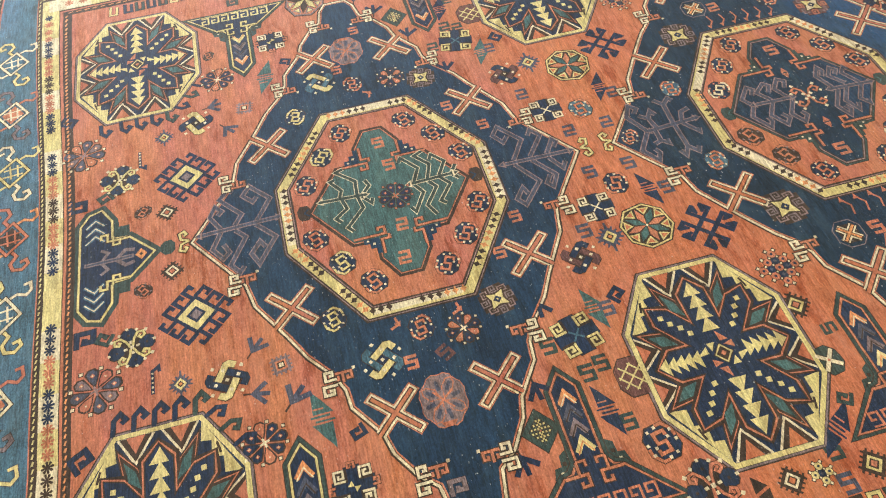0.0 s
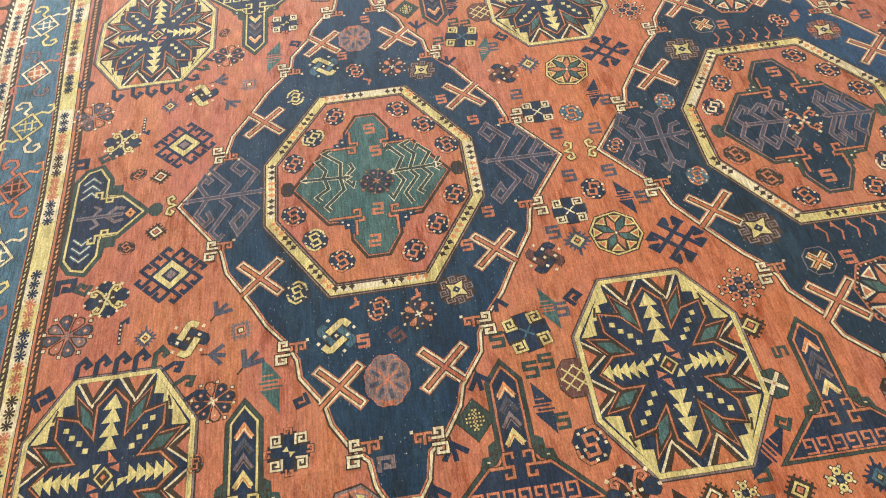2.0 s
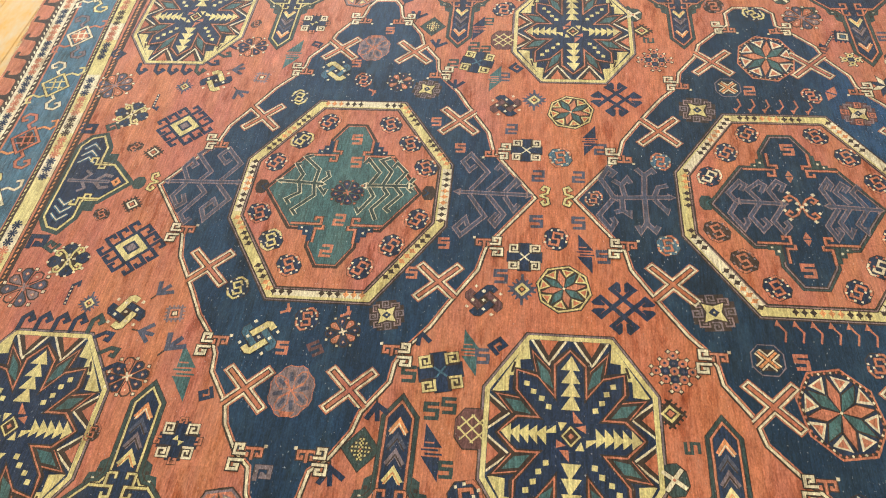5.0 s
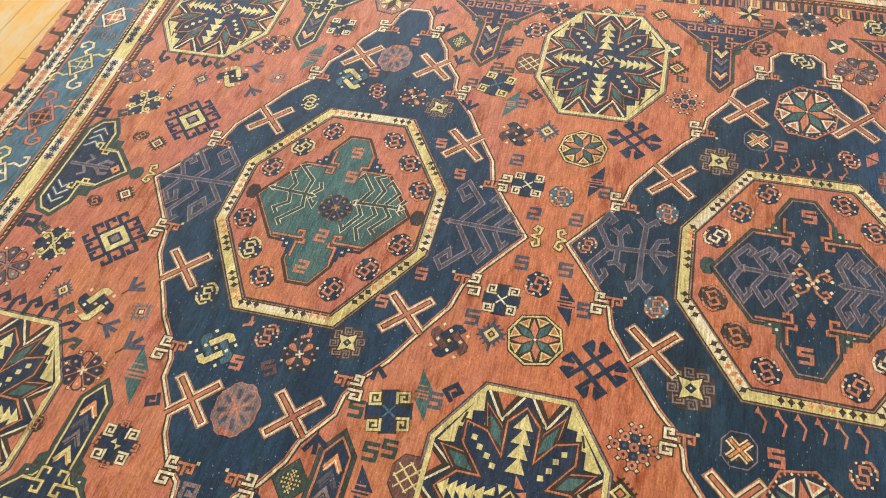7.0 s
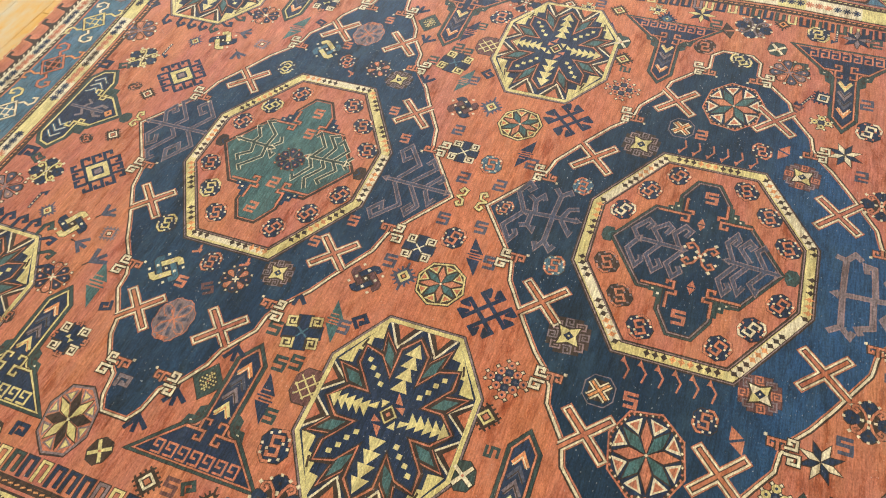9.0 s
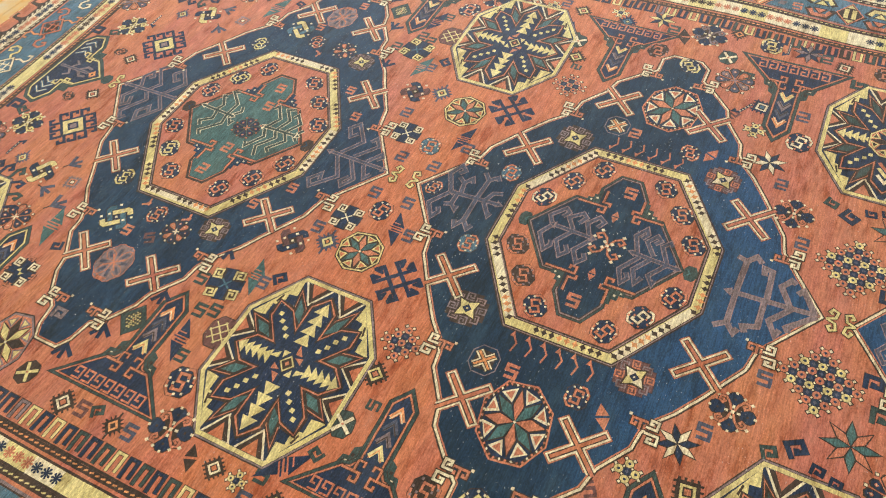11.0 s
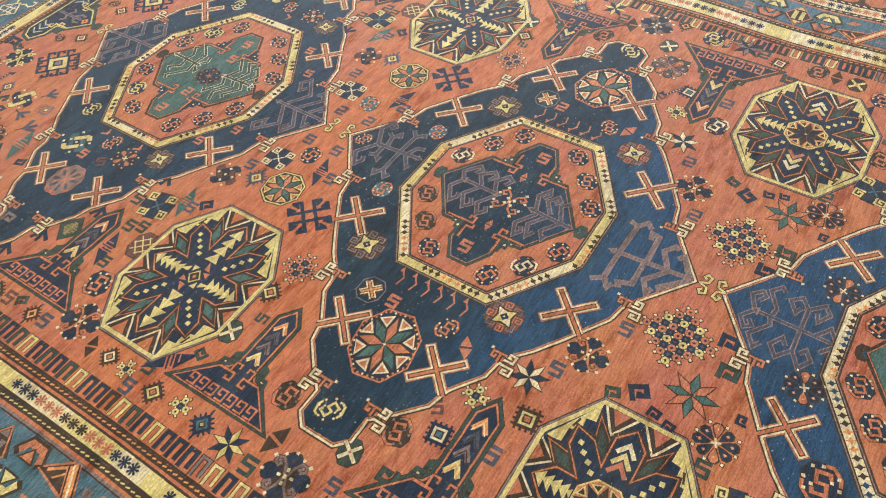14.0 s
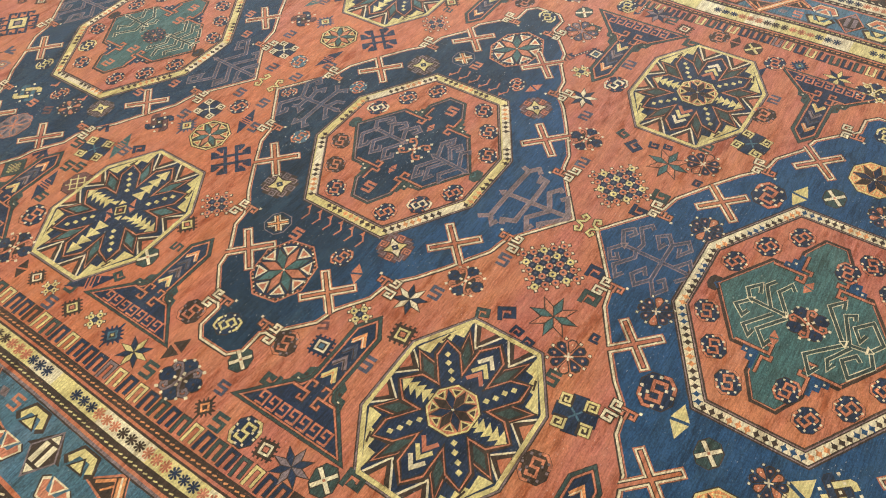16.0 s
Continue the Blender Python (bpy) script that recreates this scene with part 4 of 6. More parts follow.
def medallion_star_fig(centre):
    """A tall octagon holding an eight-armed star of stepped petals."""
    o = octagon(0.180, 0.235, 0.092, 0.100)
    inner = shrunk(o, 0.0105)
    fig = poly("k", shrunk(o, -0.008), 1) + poly("m", shrunk(o, -0.005), 2) + poly("k", shrunk(o, -0.001), 3) + poly("y", o, 4) + poly("e", inner, 5)
    for s, t in ((1, 1), (-1, 1), (1, -1), (-1, -1)):
        corner = [(0.166, 0.092), (0.090, 0.220), (0.086, 0.175), (0.108, 0.172), (0.106, 0.135), (0.130, 0.132), (0.130, 0.096)]
        fig += moved(poly("y", corner, 6) + line("k", [(0.125, 0.140), (0.118, 0.166)], 0.005, 7), sx=s, sy=t)
        for tri in ([(0.006, 0.2235), (0.086, 0.2235), (0.047, 0.158)], [(0.1685, 0.006), (0.1685, 0.086), (0.120, 0.046)]):
            fig += moved(poly("w", tri, 6), sx=s, sy=t)
            cx, cy = (tri[0][0] + tri[1][0]) / 2, (tri[0][1] + tri[1][1]) / 2
            fig += moved(poly("k", [(cx + (x - cx) * 0.85, cy + (y - cy) * 0.85) for x, y in tri], 7) + poly("r", [(cx + (x - cx) * 0.50, cy + (y - cy) * 0.58) for x, y in tri], 8), sx=s, sy=t)
        # lozenges between the arms
        for loz in ([(0.026, 0.090), (0.044, 0.150), (0.080, 0.190), (0.066, 0.120)], [(0.068, 0.036), (0.100, 0.078), (0.152, 0.086), (0.118, 0.044)]):
            cx, cy = sum(p[0] for p in loz) / 4, sum(p[1] for p in loz) / 4
            fig += moved(poly("k", [(cx + (x - cx) * 1.36, cy + (y - cy) * 1.36) for x, y in loz], 8) + poly("p", [(cx + (x - cx) * 1.14, cy + (y - cy) * 1.14) for x, y in loz], 9) + poly("k", [(cx + (x - cx) * 1.00, cy + (y - cy) * 1.00) for x, y in loz], 10) + poly("t" if centre == "lozenge" else "d", [(cx + (x - cx) * 0.66, cy + (y - cy) * 0.66) for x, y in loz], 11), sx=s, sy=t)
    for k, (length, hw) in enumerate(((0.205, 0.036), (0.190, 0.030), (0.152, 0.042), (0.190, 0.030), (0.205, 0.036), (0.190, 0.030), (0.152, 0.042), (0.190, 0.030))):
        # arms: along y, the diagonals, and along x
        ang = (0, 38, 90, 142, 180, 218, 270, 322)[k]
        arm = [(0.0, length), (-hw, length - 0.038), (-hw, 0.055), (0.0, 0.0), (hw, 0.055), (hw, length - 0.038)]
        fig += moved(poly("k", [(x * 1.16, y * 1.02) for x, y in arm], 10) + poly("p", [(x * 0.97, y * 0.985) for x, y in arm], 11) + poly("k", [(x * 0.87, y * 0.963) for x, y in arm], 12) + poly("n", [(x * 0.78, y * 0.943) for x, y in arm], 13), rot=-ang)
        deco = []
        if k % 2:
            for y in (0.078, 0.101, 0.124, 0.147):
                deco += lozenge("y", 0.003 if y < 0.12 else -0.002, y, 0.0155, 0.0165, 14)
        elif centre == "rosette" and k % 4 == 0:
            for y, c in ((0.085, "r"), (0.108, "y"), (0.135, "w")):
                deco += line(c, [(-0.020, y), (0.0, y + 0.026), (0.020, y)], 0.010, 14)
        else:
            n = 4 if k % 4 == 0 else 5
            y0, step, w = (0.058, 0.031, 0.020) if k % 4 == 0 else (0.050, 0.018, 0.021)
            for i in range(n):
                deco += poly("y", [(-w, y0 + step * i), (w, y0 + step * i), (0.003, y0 + step * (i + 1.15))], 14)
        fig += moved(deco, rot=-ang)
    if centre == "rosette":
        fig += moved(star_fig("n", "k", "p", "y", "k", 0.060), up=14)
    else:
        fig += lozenge("k", 0, 0, 0.046, 0.052, 15) + lozenge("y", 0, 0, 0.040, 0.046, 16) + lozenge("k", 0, 0, 0.030, 0.036, 17) + lozenge("p", 0, 0, 0.012, 0.014, 18)
        for k in range(4):
            fig += moved(poly("y" if k % 2 else "p", [(0.006, 0.030), (0.024, 0.030), (0.004, 0.056)], 14), rot=90 * k)
            fig += moved(poly("p" if k % 2 else "y", [(-0.008, 0.030), (-0.026, 0.030), (-0.020, 0.010)], 14), rot=90 * k)
    return fig


# ---- figures in their places ----
FIGS = {
    "fret": fret_fig(),
    "rose_coral": rosette_fig("n", "p", "w"), "rose_yellow": rosette_fig("n", "y", "w"), "rose_blue": rosette_fig("b", "p", "w"),
    "rose_dark": rosette_fig("k", "p", "m"), "rose_light": rosette_fig("n", "w", "p"),
    "star_teal": star_fig("t", "p", "k", "y", "r"), "star_rose": star_fig("t", "p", "e", "w", "p", 0.084, "k"), "star_gold": star_fig("y", "k", "p", "m", "y", 0.066),
    "star_yellow": star_fig("k", "n", "o", "y", "o", 0.062),
    "loose_teal": open_star_fig("p", "t", 0.062), "loose_ivory": open_star_fig("w", "n", 0.048), "loose_yellow": open_star_fig("n", "y", 0.046), "loose_dark": open_star_fig("n", "m", 0.050),
    "flower_mauve": flower_fig(("g", "r", "g", "m"), "w", "k", "q", 0.056), "flower_coral": flower_fig(("n", "p"), "w", "k", "w", 0.042), "flower_navy": flower_fig(("n",), "p", "k", "p", 0.044),
    "quatrefoil_yellow": quatrefoil_fig("n", "y", "w"), "quatrefoil_coral": quatrefoil_fig("n", "p", "w"), "quatrefoil_mauve": quatrefoil_fig("n", "m", "w", 0.048),
    "hook_square": hook_square_fig("y", "m"), "scrolls": scrolls_fig(), "ladder_navy": ladder_fig(), "knot_yellow": knot_fig("y", "e"), "knot_ivory": knot_fig("e", "f", "k", 0.044), "knot_blue": knot_fig("y", "b", "e", 0.048),
    "hash": hash_fig("n"), "key_yellow": key_fig("e", "y", "b"), "key_ivory": key_fig("e", "w", "w"),
    "spike_blue": spike_fig("g", "y", "o"), "spike_brown": spike_fig("k", "o", "k"), "spike_navy": spike_fig("n", "b", "y"),
    "sprig_blue": sprig_fig("g"), "sprig_navy": sprig_fig("n"), "flag_navy": flag_fig("n"), "flag_teal": flag_fig("t"),
    "s_navy": squiggle_fig("g"), "s_teal": squiggle_fig("d"), "s_coral": squiggle_fig("p"), "s_mauve": squiggle_fig("f"),
    "crook_navy": crook_fig("n"), "crook_green": crook_fig("d"), "latch_navy": latch_fig("n"), "latch_mauve": latch_fig("m"), "latch_green": latch_fig("d"),
    "cluster_dark": beads_fig(5, 0.0135, "p"), "cluster_small": beads_fig(3, 0.0135, "y"), "grid": beads_fig(9, 0.0138, "ypp"), "disc_brown": lattice_disc_fig(), "speckle_green": speckled_lozenge_fig(),
    "flower_ring": flower_fig(("n", "n", "p", "n"), "w", "k", "w", 0.047), "key_double": key_fig("e", "w", "e", "p"),
    "gem_green": gem_fig("d", "w"), "gem_brown": gem_fig("k", "y"),
    "frame_dark": frame_fig("k", "y", "p"), "frame_navy": frame_fig("n", "w", "b"), "frame_mauve": frame_fig("m", "p", "w"), "frame_pale": frame_fig("k", "w", "r"),
    "shield_mauve": shield_fig("m", "k", "y"), "shield_coral": shield_fig("p", "f", "w"), "lantern": lantern_fig("m", "q", "p"), "saltire": saltire_fig(),
    "pennant_coral": pennant_fig("p"), "pennant_brown": pennant_fig("k"), "pennant_yellow": pennant_fig("y"),
    "palmette": palmette_fig(), "tower_coral": tower_fig("d", "p", "p"), "tower_yellow": tower_fig("d", "y", "y"),
    "medallion_star": medallion_star_fig("lozenge"), "medallion_star_rosette": medallion_star_fig("rosette"),
}
for key in FIGS:
    FIGS[key] = dyed(FIGS[key], n="e")
NAMES = {
    "fret": "fret_hook", "rose": "rosette", "star": "star", "loose": "star", "flower": "flower", "quatrefoil": "quatrefoil", "hook": "latch_hook_square",
    "knot": "knot", "hash": "lattice_figure", "key": "key_figure", "spike": "toothed_lozenge", "sprig": "sprig", "flag": "flag", "s": "hook", "latch": "latch_hook", "crook": "crook",
    "cluster": "dotted_lozenge", "grid": "beaded_lozenge", "disc": "lattice_disc", "speckle": "speckled_lozenge", "gem": "gem", "frame": "toothed_square", "shield": "stepped_square", "lantern": "flower_disc", "saltire": "saltire",
    "pennant": "pennant", "palmette": "palmette", "tower": "tower", "scrolls": "scroll_cross", "ladder": "ladder", "medallion": "star_medallion",
}


LABELS = {
    "fret_hook": "ivory and coral twin key hooks", "rosette": "small stepped octagon with an interlaced hook", "star": "eight-pointed star of two colours",
    "flower": "round flower of dotted petals", "quatrefoil": "four dark lobes with light curls", "latch_hook_square": "yellow square with indigo latch hooks",
    "knot": "interlaced knot of broad bands", "lattice_figure": "indigo hooked lattice", "key_figure": "dark block with four light key curls", "toothed_lozenge": "nested lozenges with a comb edge",
    "sprig": "three-pronged sprig", "flag": "pair of small triangles", "latch_hook": "single square latch hook", "dotted_lozenge": "lozenge of small rings with light dots",
    "beaded_lozenge": "lozenge of yellow and coral rings with light dots", "lattice_disc": "brown disc crossed by thin yellow lines", "speckled_lozenge": "dark green lozenge with a speckled yellow middle", "gem": "dark octagon with a light saltire", "toothed_square": "small square frame with toothed sides",
    "stepped_square": "mauve stepped square with curled corners", "flower_disc": "mauve-grey ragged flower disc", "saltire": "ivory and apricot saltire", "scroll_cross": "cross of four coral scrolls with ivory squares", "ladder": "short dashed stitch line with a hook", "palmette": "indigo pointed shield with chevrons and yellow outline",
    "tower": "indigo tower with chevrons on a triangular foot", "star_medallion": "yellow-framed octagon with an eight-armed indigo star", "pennant": "pair of small pennants",
}


def in_parts(name, key, pieces, x, y, rot, sx, sy, level):
    """A figure on the rug whose pieces are parts of their own; the first piece carries the others."""
    base = inlay(name, key + "_base", pieces[0][1], rug, x, y, rot, sx, sy, level)
    mirrored = sx * (sx if sy is None else sy) < 0
    for i, (piece, fig) in enumerate(pieces[1:]):
        ob = inlay(piece, f"{key}_piece_{i}", moved(fig, sx=-1, sy=1) if mirrored else fig, base) if not mirrored else inlay(piece, f"{key}_piece_{i}_turned", moved(fig, sx=-1, sy=1), base)
        ob.location = (0, 0, 0)
    return base


def put(key, *place, **more):
    ob = put_plain(key, *place, **more)
    if ob.name.split(".")[0] in LABELS:
        ob["label"] = LABELS[ob.name.split(".")[0]]
    return ob


def put_plain(key, x, y, parent=rug, level=0, rot=0.0, sx=1.0, sy=None):
    kind = key.split("_")[0]
    if kind == "star":
        return in_parts("star", key, star_parts(FIGS[key]), x, y, rot, sx, sy, level)
    if kind == "loose":
        fig = FIGS[key]
        return in_parts("star", key, [("ray", fig[2 * i:2 * i + 2]) for i in range(8)], x, y, rot, sx, sy, level)
    if kind == "fret":
        fig = FIGS[key]
        return in_parts("fret_hook", key, [("ivory_hook", fig[:len(fig) // 2]), ("coral_hook", fig[len(fig) // 2:])], x, y, rot, sx, sy, level)
    if kind == "medallion":
        fig = FIGS[key]
        return in_parts("star_medallion", key, [("frame", fig[4:5])] + [("outline", [piece]) for piece in fig[:4]] + ARMS(fig), x, y, rot, sx, sy, level)
    if kind == "knot":
        fig = FIGS[key]
        per = (len(fig) - 11) // 2
        strands = [("strand", fig[2 + per * i:2 + per * (i + 1)]) for i in (0, 1)]
        return in_parts("knot", key, [("patch", fig[:2])] + strands + [("dot", [piece]) for piece in fig[-9:]], x, y, rot, sx, sy, level)
    if kind == "hook":
        fig = FIGS[key]
        return in_parts("latch_hook_square", key, [("square", fig[:4])] + [("latch_hook", fig[4 + 3 * i:7 + 3 * i]) for i in range(12)], x, y, rot, sx, sy, level)
    return inlay(NAMES[key.split("_")[0]], key, FIGS[key], parent, x, y, rot, sx, sy, level)


def both(key, x, y, parent=rug, level=0, rot=0.0, s=1.0, x_up=None, y_up=None):
    """The figure on the near side of the middle line, and its mirror image on the far side."""
    put(key, x, -y, parent, level, rot, s, s)
    put(key, x if x_up is None else x_up, y if y_up is None else y_up, parent, level, -rot, s, -s)


def ARMS(fig):
    """The star medallion's filling, piece by piece: runs of shapes that lie on one another."""
    out, run = [], []
    for piece in fig[5:]:
        if run and (int(piece[1]) <= int(run[-1][1]) or int(piece[1]) == 14 or int(run[-1][1]) == 14):
            out.append(("petal" if len(run) > 2 else "corner" if len(run) > 1 else "bead", run))
            run = []
        run.append(piece)
    return out + [("heart", run)]


# in the indigo lozenges
CROSSES = [
    [(-0.285, 0.268), (0.280, 0.278), (-0.108, 0.586), (0.121, 0.576)],
    [(-0.320, 0.253), (0.315, 0.240), (-0.140, 0.550), (0.136, 0.550)],
    [(-0.307, 0.268), (0.307, 0.260), (-0.132, 0.552), (0.132, 0.552)],
]
for n, (cx, (field, ring8, panel)) in enumerate(zip(MIDS, MEDALLIONS)):
    for u, v in CROSSES[n]:
        for s in (1, -1):
            ang = math.degrees(math.atan2(s, u / abs(u)))
            out = reach_of(unique(outline(n > 0)), u, v * s, math.cos(radians(ang)), math.sin(radians(ang)))
            layers = cross_layers(0.0725 if n == 0 else 0.076, min(0.085, max(0.03, out)))
            key = f"cross_{n}_{u}_{s}_"
            core = inlay("cross", key + "core", dyed(layers[-1], n="e"), rug, cx + u, v * s, ang, 1, 1, 5)
            for i, fig in enumerate(layers[:-1]):
                ob = inlay("outline", key + str(i), fig, core)
                ob.location = (0, 0, 0)
    for (u, v), key in (((0.388, 0.172) if n == 0 else (0.428, 0.163), "fret"), ((0.208, 0.490) if n == 0 else (0.248, 0.460), "fret"), ((0.066 if n == 0 else 0.080, 0.748 if n == 0 else 0.728), "fret")):
        for a in (1, -1):
            for b in (1, -1):
                put(key, cx + a * u, b * v, field, 5, 0, 1.15 * a, 1.15 * b)
    roses = (((0.205, 0.090), "rose_coral"), ((0.152, 0.178), "rose_coral"), ((0.088, 0.252), "rose_coral"))
    for i, ((u, v), key) in enumerate(roses):
        for a in (1, -1):
            for b in (1, -1):
                k = key
                if n == 0 and a < 0 and i == 1:
                    k = "rose_yellow"
                if n == 1 and (i, a, b) in ((1, 1, -1), (0, -1, 1)):
                    k = "rose_light"
                if n == 1 and (i, a, b) in ((1, -1, -1), (0, -1, -1)):
                    k = "rose_dark"
                put(k, cx + a * u, b * v, ring8, 13, 25 * a * b, 0.92, 0.92)
    # corner hooks and stepped corners of the cross panel
    for a in (1, -1):
        for b in (1, -1):
            step = [(0.050, 0.126), (0.096, 0.126), (0.096, 0.142), (0.082, 0.142), (0.082, 0.158), (0.068, 0.158), (0.068, 0.176), (0.050, 0.176)]
            corner = poly("d" if n == 1 else "n", step, 1) + rect("w", 0.072, 0.145, 0.006, 0.006, 2) + rect("w", 0.086, 0.134, 0.005, 0.005, 2)
            hooks = bordered("p", [(0.118, 0.121), (0.040, 0.121), (0.040, 0.100), (0.056, 0.100), (0.056, 0.110)], 0.006, 3) + bordered("p", [(0.0515, 0.180), (0.0515, 0.136), (0.032, 0.136), (0.032, 0.124)], 0.006, 3)
            inlay("stepped_corner", f"corner_{n}", corner + hooks, panel, cx, 0, 0, a * (1.03 if n == 2 else 1.0), b * (1.10 if n == 2 else 1.0), 16)
    for s in (1, -1):
        bud = poly("k" if n != 1 else "d", octagon(0.017, 0.024, 0.009, 0.010), 1) + line("t" if n == 1 else "n", [(-0.012, 0.012), (0.0, 0.0), (-0.012, -0.012)], 0.004, 2)
        inlay("bud", f"bud_{n}", bud, panel, cx + s * 0.222, 0.0, 0, s, 1, 13)

m1, m2, m3 = MEDALLIONS
TREES = {
    "hooked": tree_fig(TREE_HOOKED, "q", "g"), "fan": tree_fig(TREE_FAN, "q", "g"), "forked": tree_fig(TREE_FORKED, "q", "g", 0.0145, 0.0095),
    "comb": tree_fig(TREE_COMB, "q", "g"), "feather": tree_fig(TREE_FEATHER, "q", "g"), "spread": tree_fig(TREE_SPREAD, "q", "m", 0.0150, 0.0090),
    "scroll": tree_fig(TREE_SCROLL, "q", "g", 0.0120, 0.0070), "pale": tree_fig(TREE_PALE, "w", "d", 0.0122, 0.0084), "tall": tree_fig(TREE_TALL, "w", "d", 0.0122, 0.0084),
    "key": tree_fig(TREE_KEY, "w", "d", 0.0115, 0.0080), "curl": tree_fig(TREE_CURL, "w", "d", 0.0115, 0.0080),
}


def tree(key, x, y, parent, level, sx=1.0, sy=1.0, rot=0.0):
    return inlay("tree", "tree_" + key, TREES[key], parent, x, y, rot, sx, sy, level, "branching hooked tree figure")


tree("hooked", 0.128, 0.002, m1[0], 5)
tree("fan", 0.918, 0.012, m1[0], 5)
tree("pale", 0.420, 0.006, m1[2], 19)
tree("tall", 0.640, 0.008, m1[2], 19)
tree("forked", 1.258, 0.0, m2[0], 5)
tree("spread", 2.062, 0.0, m2[0], 5)
tree("comb", 1.565, 0.0, m2[2], 19)
tree("feather", 1.770, -0.004, m2[2], 19)
tree("scroll", 2.440, -0.005, m3[0], 5)
tree("key", 2.715, 0.0, m3[2], 19)
tree("curl", 2.925, 0.0, m3[2], 19)
tree("spread", 3.215, 0.0, m3[0], 5)

# first medallion
put("flower_navy", 0.530, -0.012, m1[2], 19, 0, 0.95)
for x, y in ((0.523, 0.185), (0.535, 0.098), (0.528, -0.105), (0.515, -0.205)):
    put("s_coral", x, y, m1[2], 19, 0 if y > 0 else -2, 0.9, 0.95 if y > 0 else -0.95)
both("rose_yellow", 0.324, 0.325, m1[0], 5, 20, 0.85, 0.324, 0.355)
both("knot_blue", 0.411, 0.458, m1[0], 5, 0, 0.95, 0.412, 0.476)
both("rose_coral", 0.510, 0.403, m1[0], 5, 10, 0.85, 0.502, 0.440)
both("flower_coral", 0.600, 0.432, m1[0], 5, 0, 0.92, 0.613, 0.436)
both("shield_mauve", 0.693, 0.380, m1[0], 5, 10, 0.80, 0.695, 0.406)
both("lantern", 0.515, 0.586, m1[0], 5, 0, 0.98, 0.512, 0.593)
for x, y in ((0.471, -0.482), (0.734, -0.256), (0.800, -0.161), (0.470, 0.515), (0.735, 0.27), (0.81, 0.17), (0.552, 0.680)):
    put("s_coral", x, y, m1[0], 5, 0, 0.85)
put("s_mauve", 0.547, -0.479, m1[0], 5, 30, 0.9)
put("latch_mauve", 0.497, -0.770, m1[0], 5, 0, 0.7)
for x, y, s in ((0.537, 0.383, 1), (0.458, -0.374, -1), (0.60, -0.374, -1)):
    inlay("hook", "wee_hook", line("p", [(0.0, -0.012), (0.004, 0.008), (-0.014, 0.016)], 0.006, 1) + poly("p", [(-0.004, 0.004), (0.010, 0.0), (0.008, 0.014)], 1), m1[0], x, y, 0, 1, s, 5)

# second medallion
put("scrolls", 1.668, -0.004, m2[2], 19, 0, 1.0)
for x, y, k in ((1.668, 0.195, "s_coral"), (1.652, -0.200, "s_coral"), (1.655, 0.098, "pennant_coral"), (1.664, -0.105, "pennant_coral")):
    put(k, x, y, m2[2], 19, 0, 1.0 if k[0] == "s" else 0.45)
both("rose_blue", 1.338, 0.139, m2[0], 5, 10, 0.85)
put("rose_coral", 1.163, 0.004, m2[0], 5, 0, 0.72)
both("shield_mauve", 1.427, 0.325, m2[0], 5, 5, 0.98, 1.455, 0.341)
both("shield_coral", 1.853, 0.338, m2[0], 5, 5, 0.92, 1.882, 0.350)
both("saltire", 1.527, 0.440, m2[0], 5, 0, 0.85, 1.552, 0.440)
both("s_coral", 1.597, 0.442, m2[0], 5, 0, 0.95, 1.610, 0.430)
put("star_rose", 1.653, -0.555, m2[0], 5, 10, 0.95, 1.12)
put("star_rose", 1.680, 0.577, m2[0], 5, -10, 0.95, -1.12)
both("rose_coral", 1.754, 0.440, m2[0], 5, 0, 0.85, 1.774, 0.416)
both("pennant_coral", 1.822, 0.462, m2[0], 5, 25, 0.7, 1.830, 0.430)
both("rose_yellow", 1.648, 0.757, m2[0], 5, -25, 0.95, 1.677, 0.792)
for s in (1, -1):
    for k in range(6):
        fig = line("p", [(0.0, 0.020), (0.006, -0.002), (-0.010, -0.020)], 0.0042, 1) + poly("p", [(-0.016, -0.014), (-0.002, -0.014), (-0.010, -0.028)], 1)
        inlay("dangling_hook", "dangling_hook", fig, m2[0], 1.570 + 0.038 * k, s * 0.370, 0, 1.0, 1.2 * s, 5)

# third medallion
put("quatrefoil_coral", 2.822, -0.006, m3[2], 19, 45, 1.0)
both("rose_coral", 2.842, 0.205, m3[2], 19, 0, 0.9, 2.857, 0.195)
both("pennant_coral", 2.770, 0.085, m3[2], 19, 15, 0.5, 2.790, 0.10)
both("flower_ring", 2.510, 0.155, m3[0], 5, 0, 0.92)
both("rose_coral", 2.606, 0.356, m3[0], 5, 10, 1.3)
both("pennant_yellow", 2.678, 0.397, m3[0], 5, 8, 0.95)
both("gem_green", 2.759, 0.435, m3[0], 5, 0, 1.05)
both("star_yellow", 2.832, 0.560, m3[0], 5, 0, 1.05)
both("flower_coral", 2.885, 0.432, m3[0], 5, 0, 0.9)
both("pennant_yellow", 2.940, 0.420, m3[0], 5, -25, 1.1)
both("knot_yellow", 3.010, 0.375, m3[0], 5, 0, 0.9)
both("rose_yellow", 2.815, 0.757, m3[0], 5, 0, 0.95)

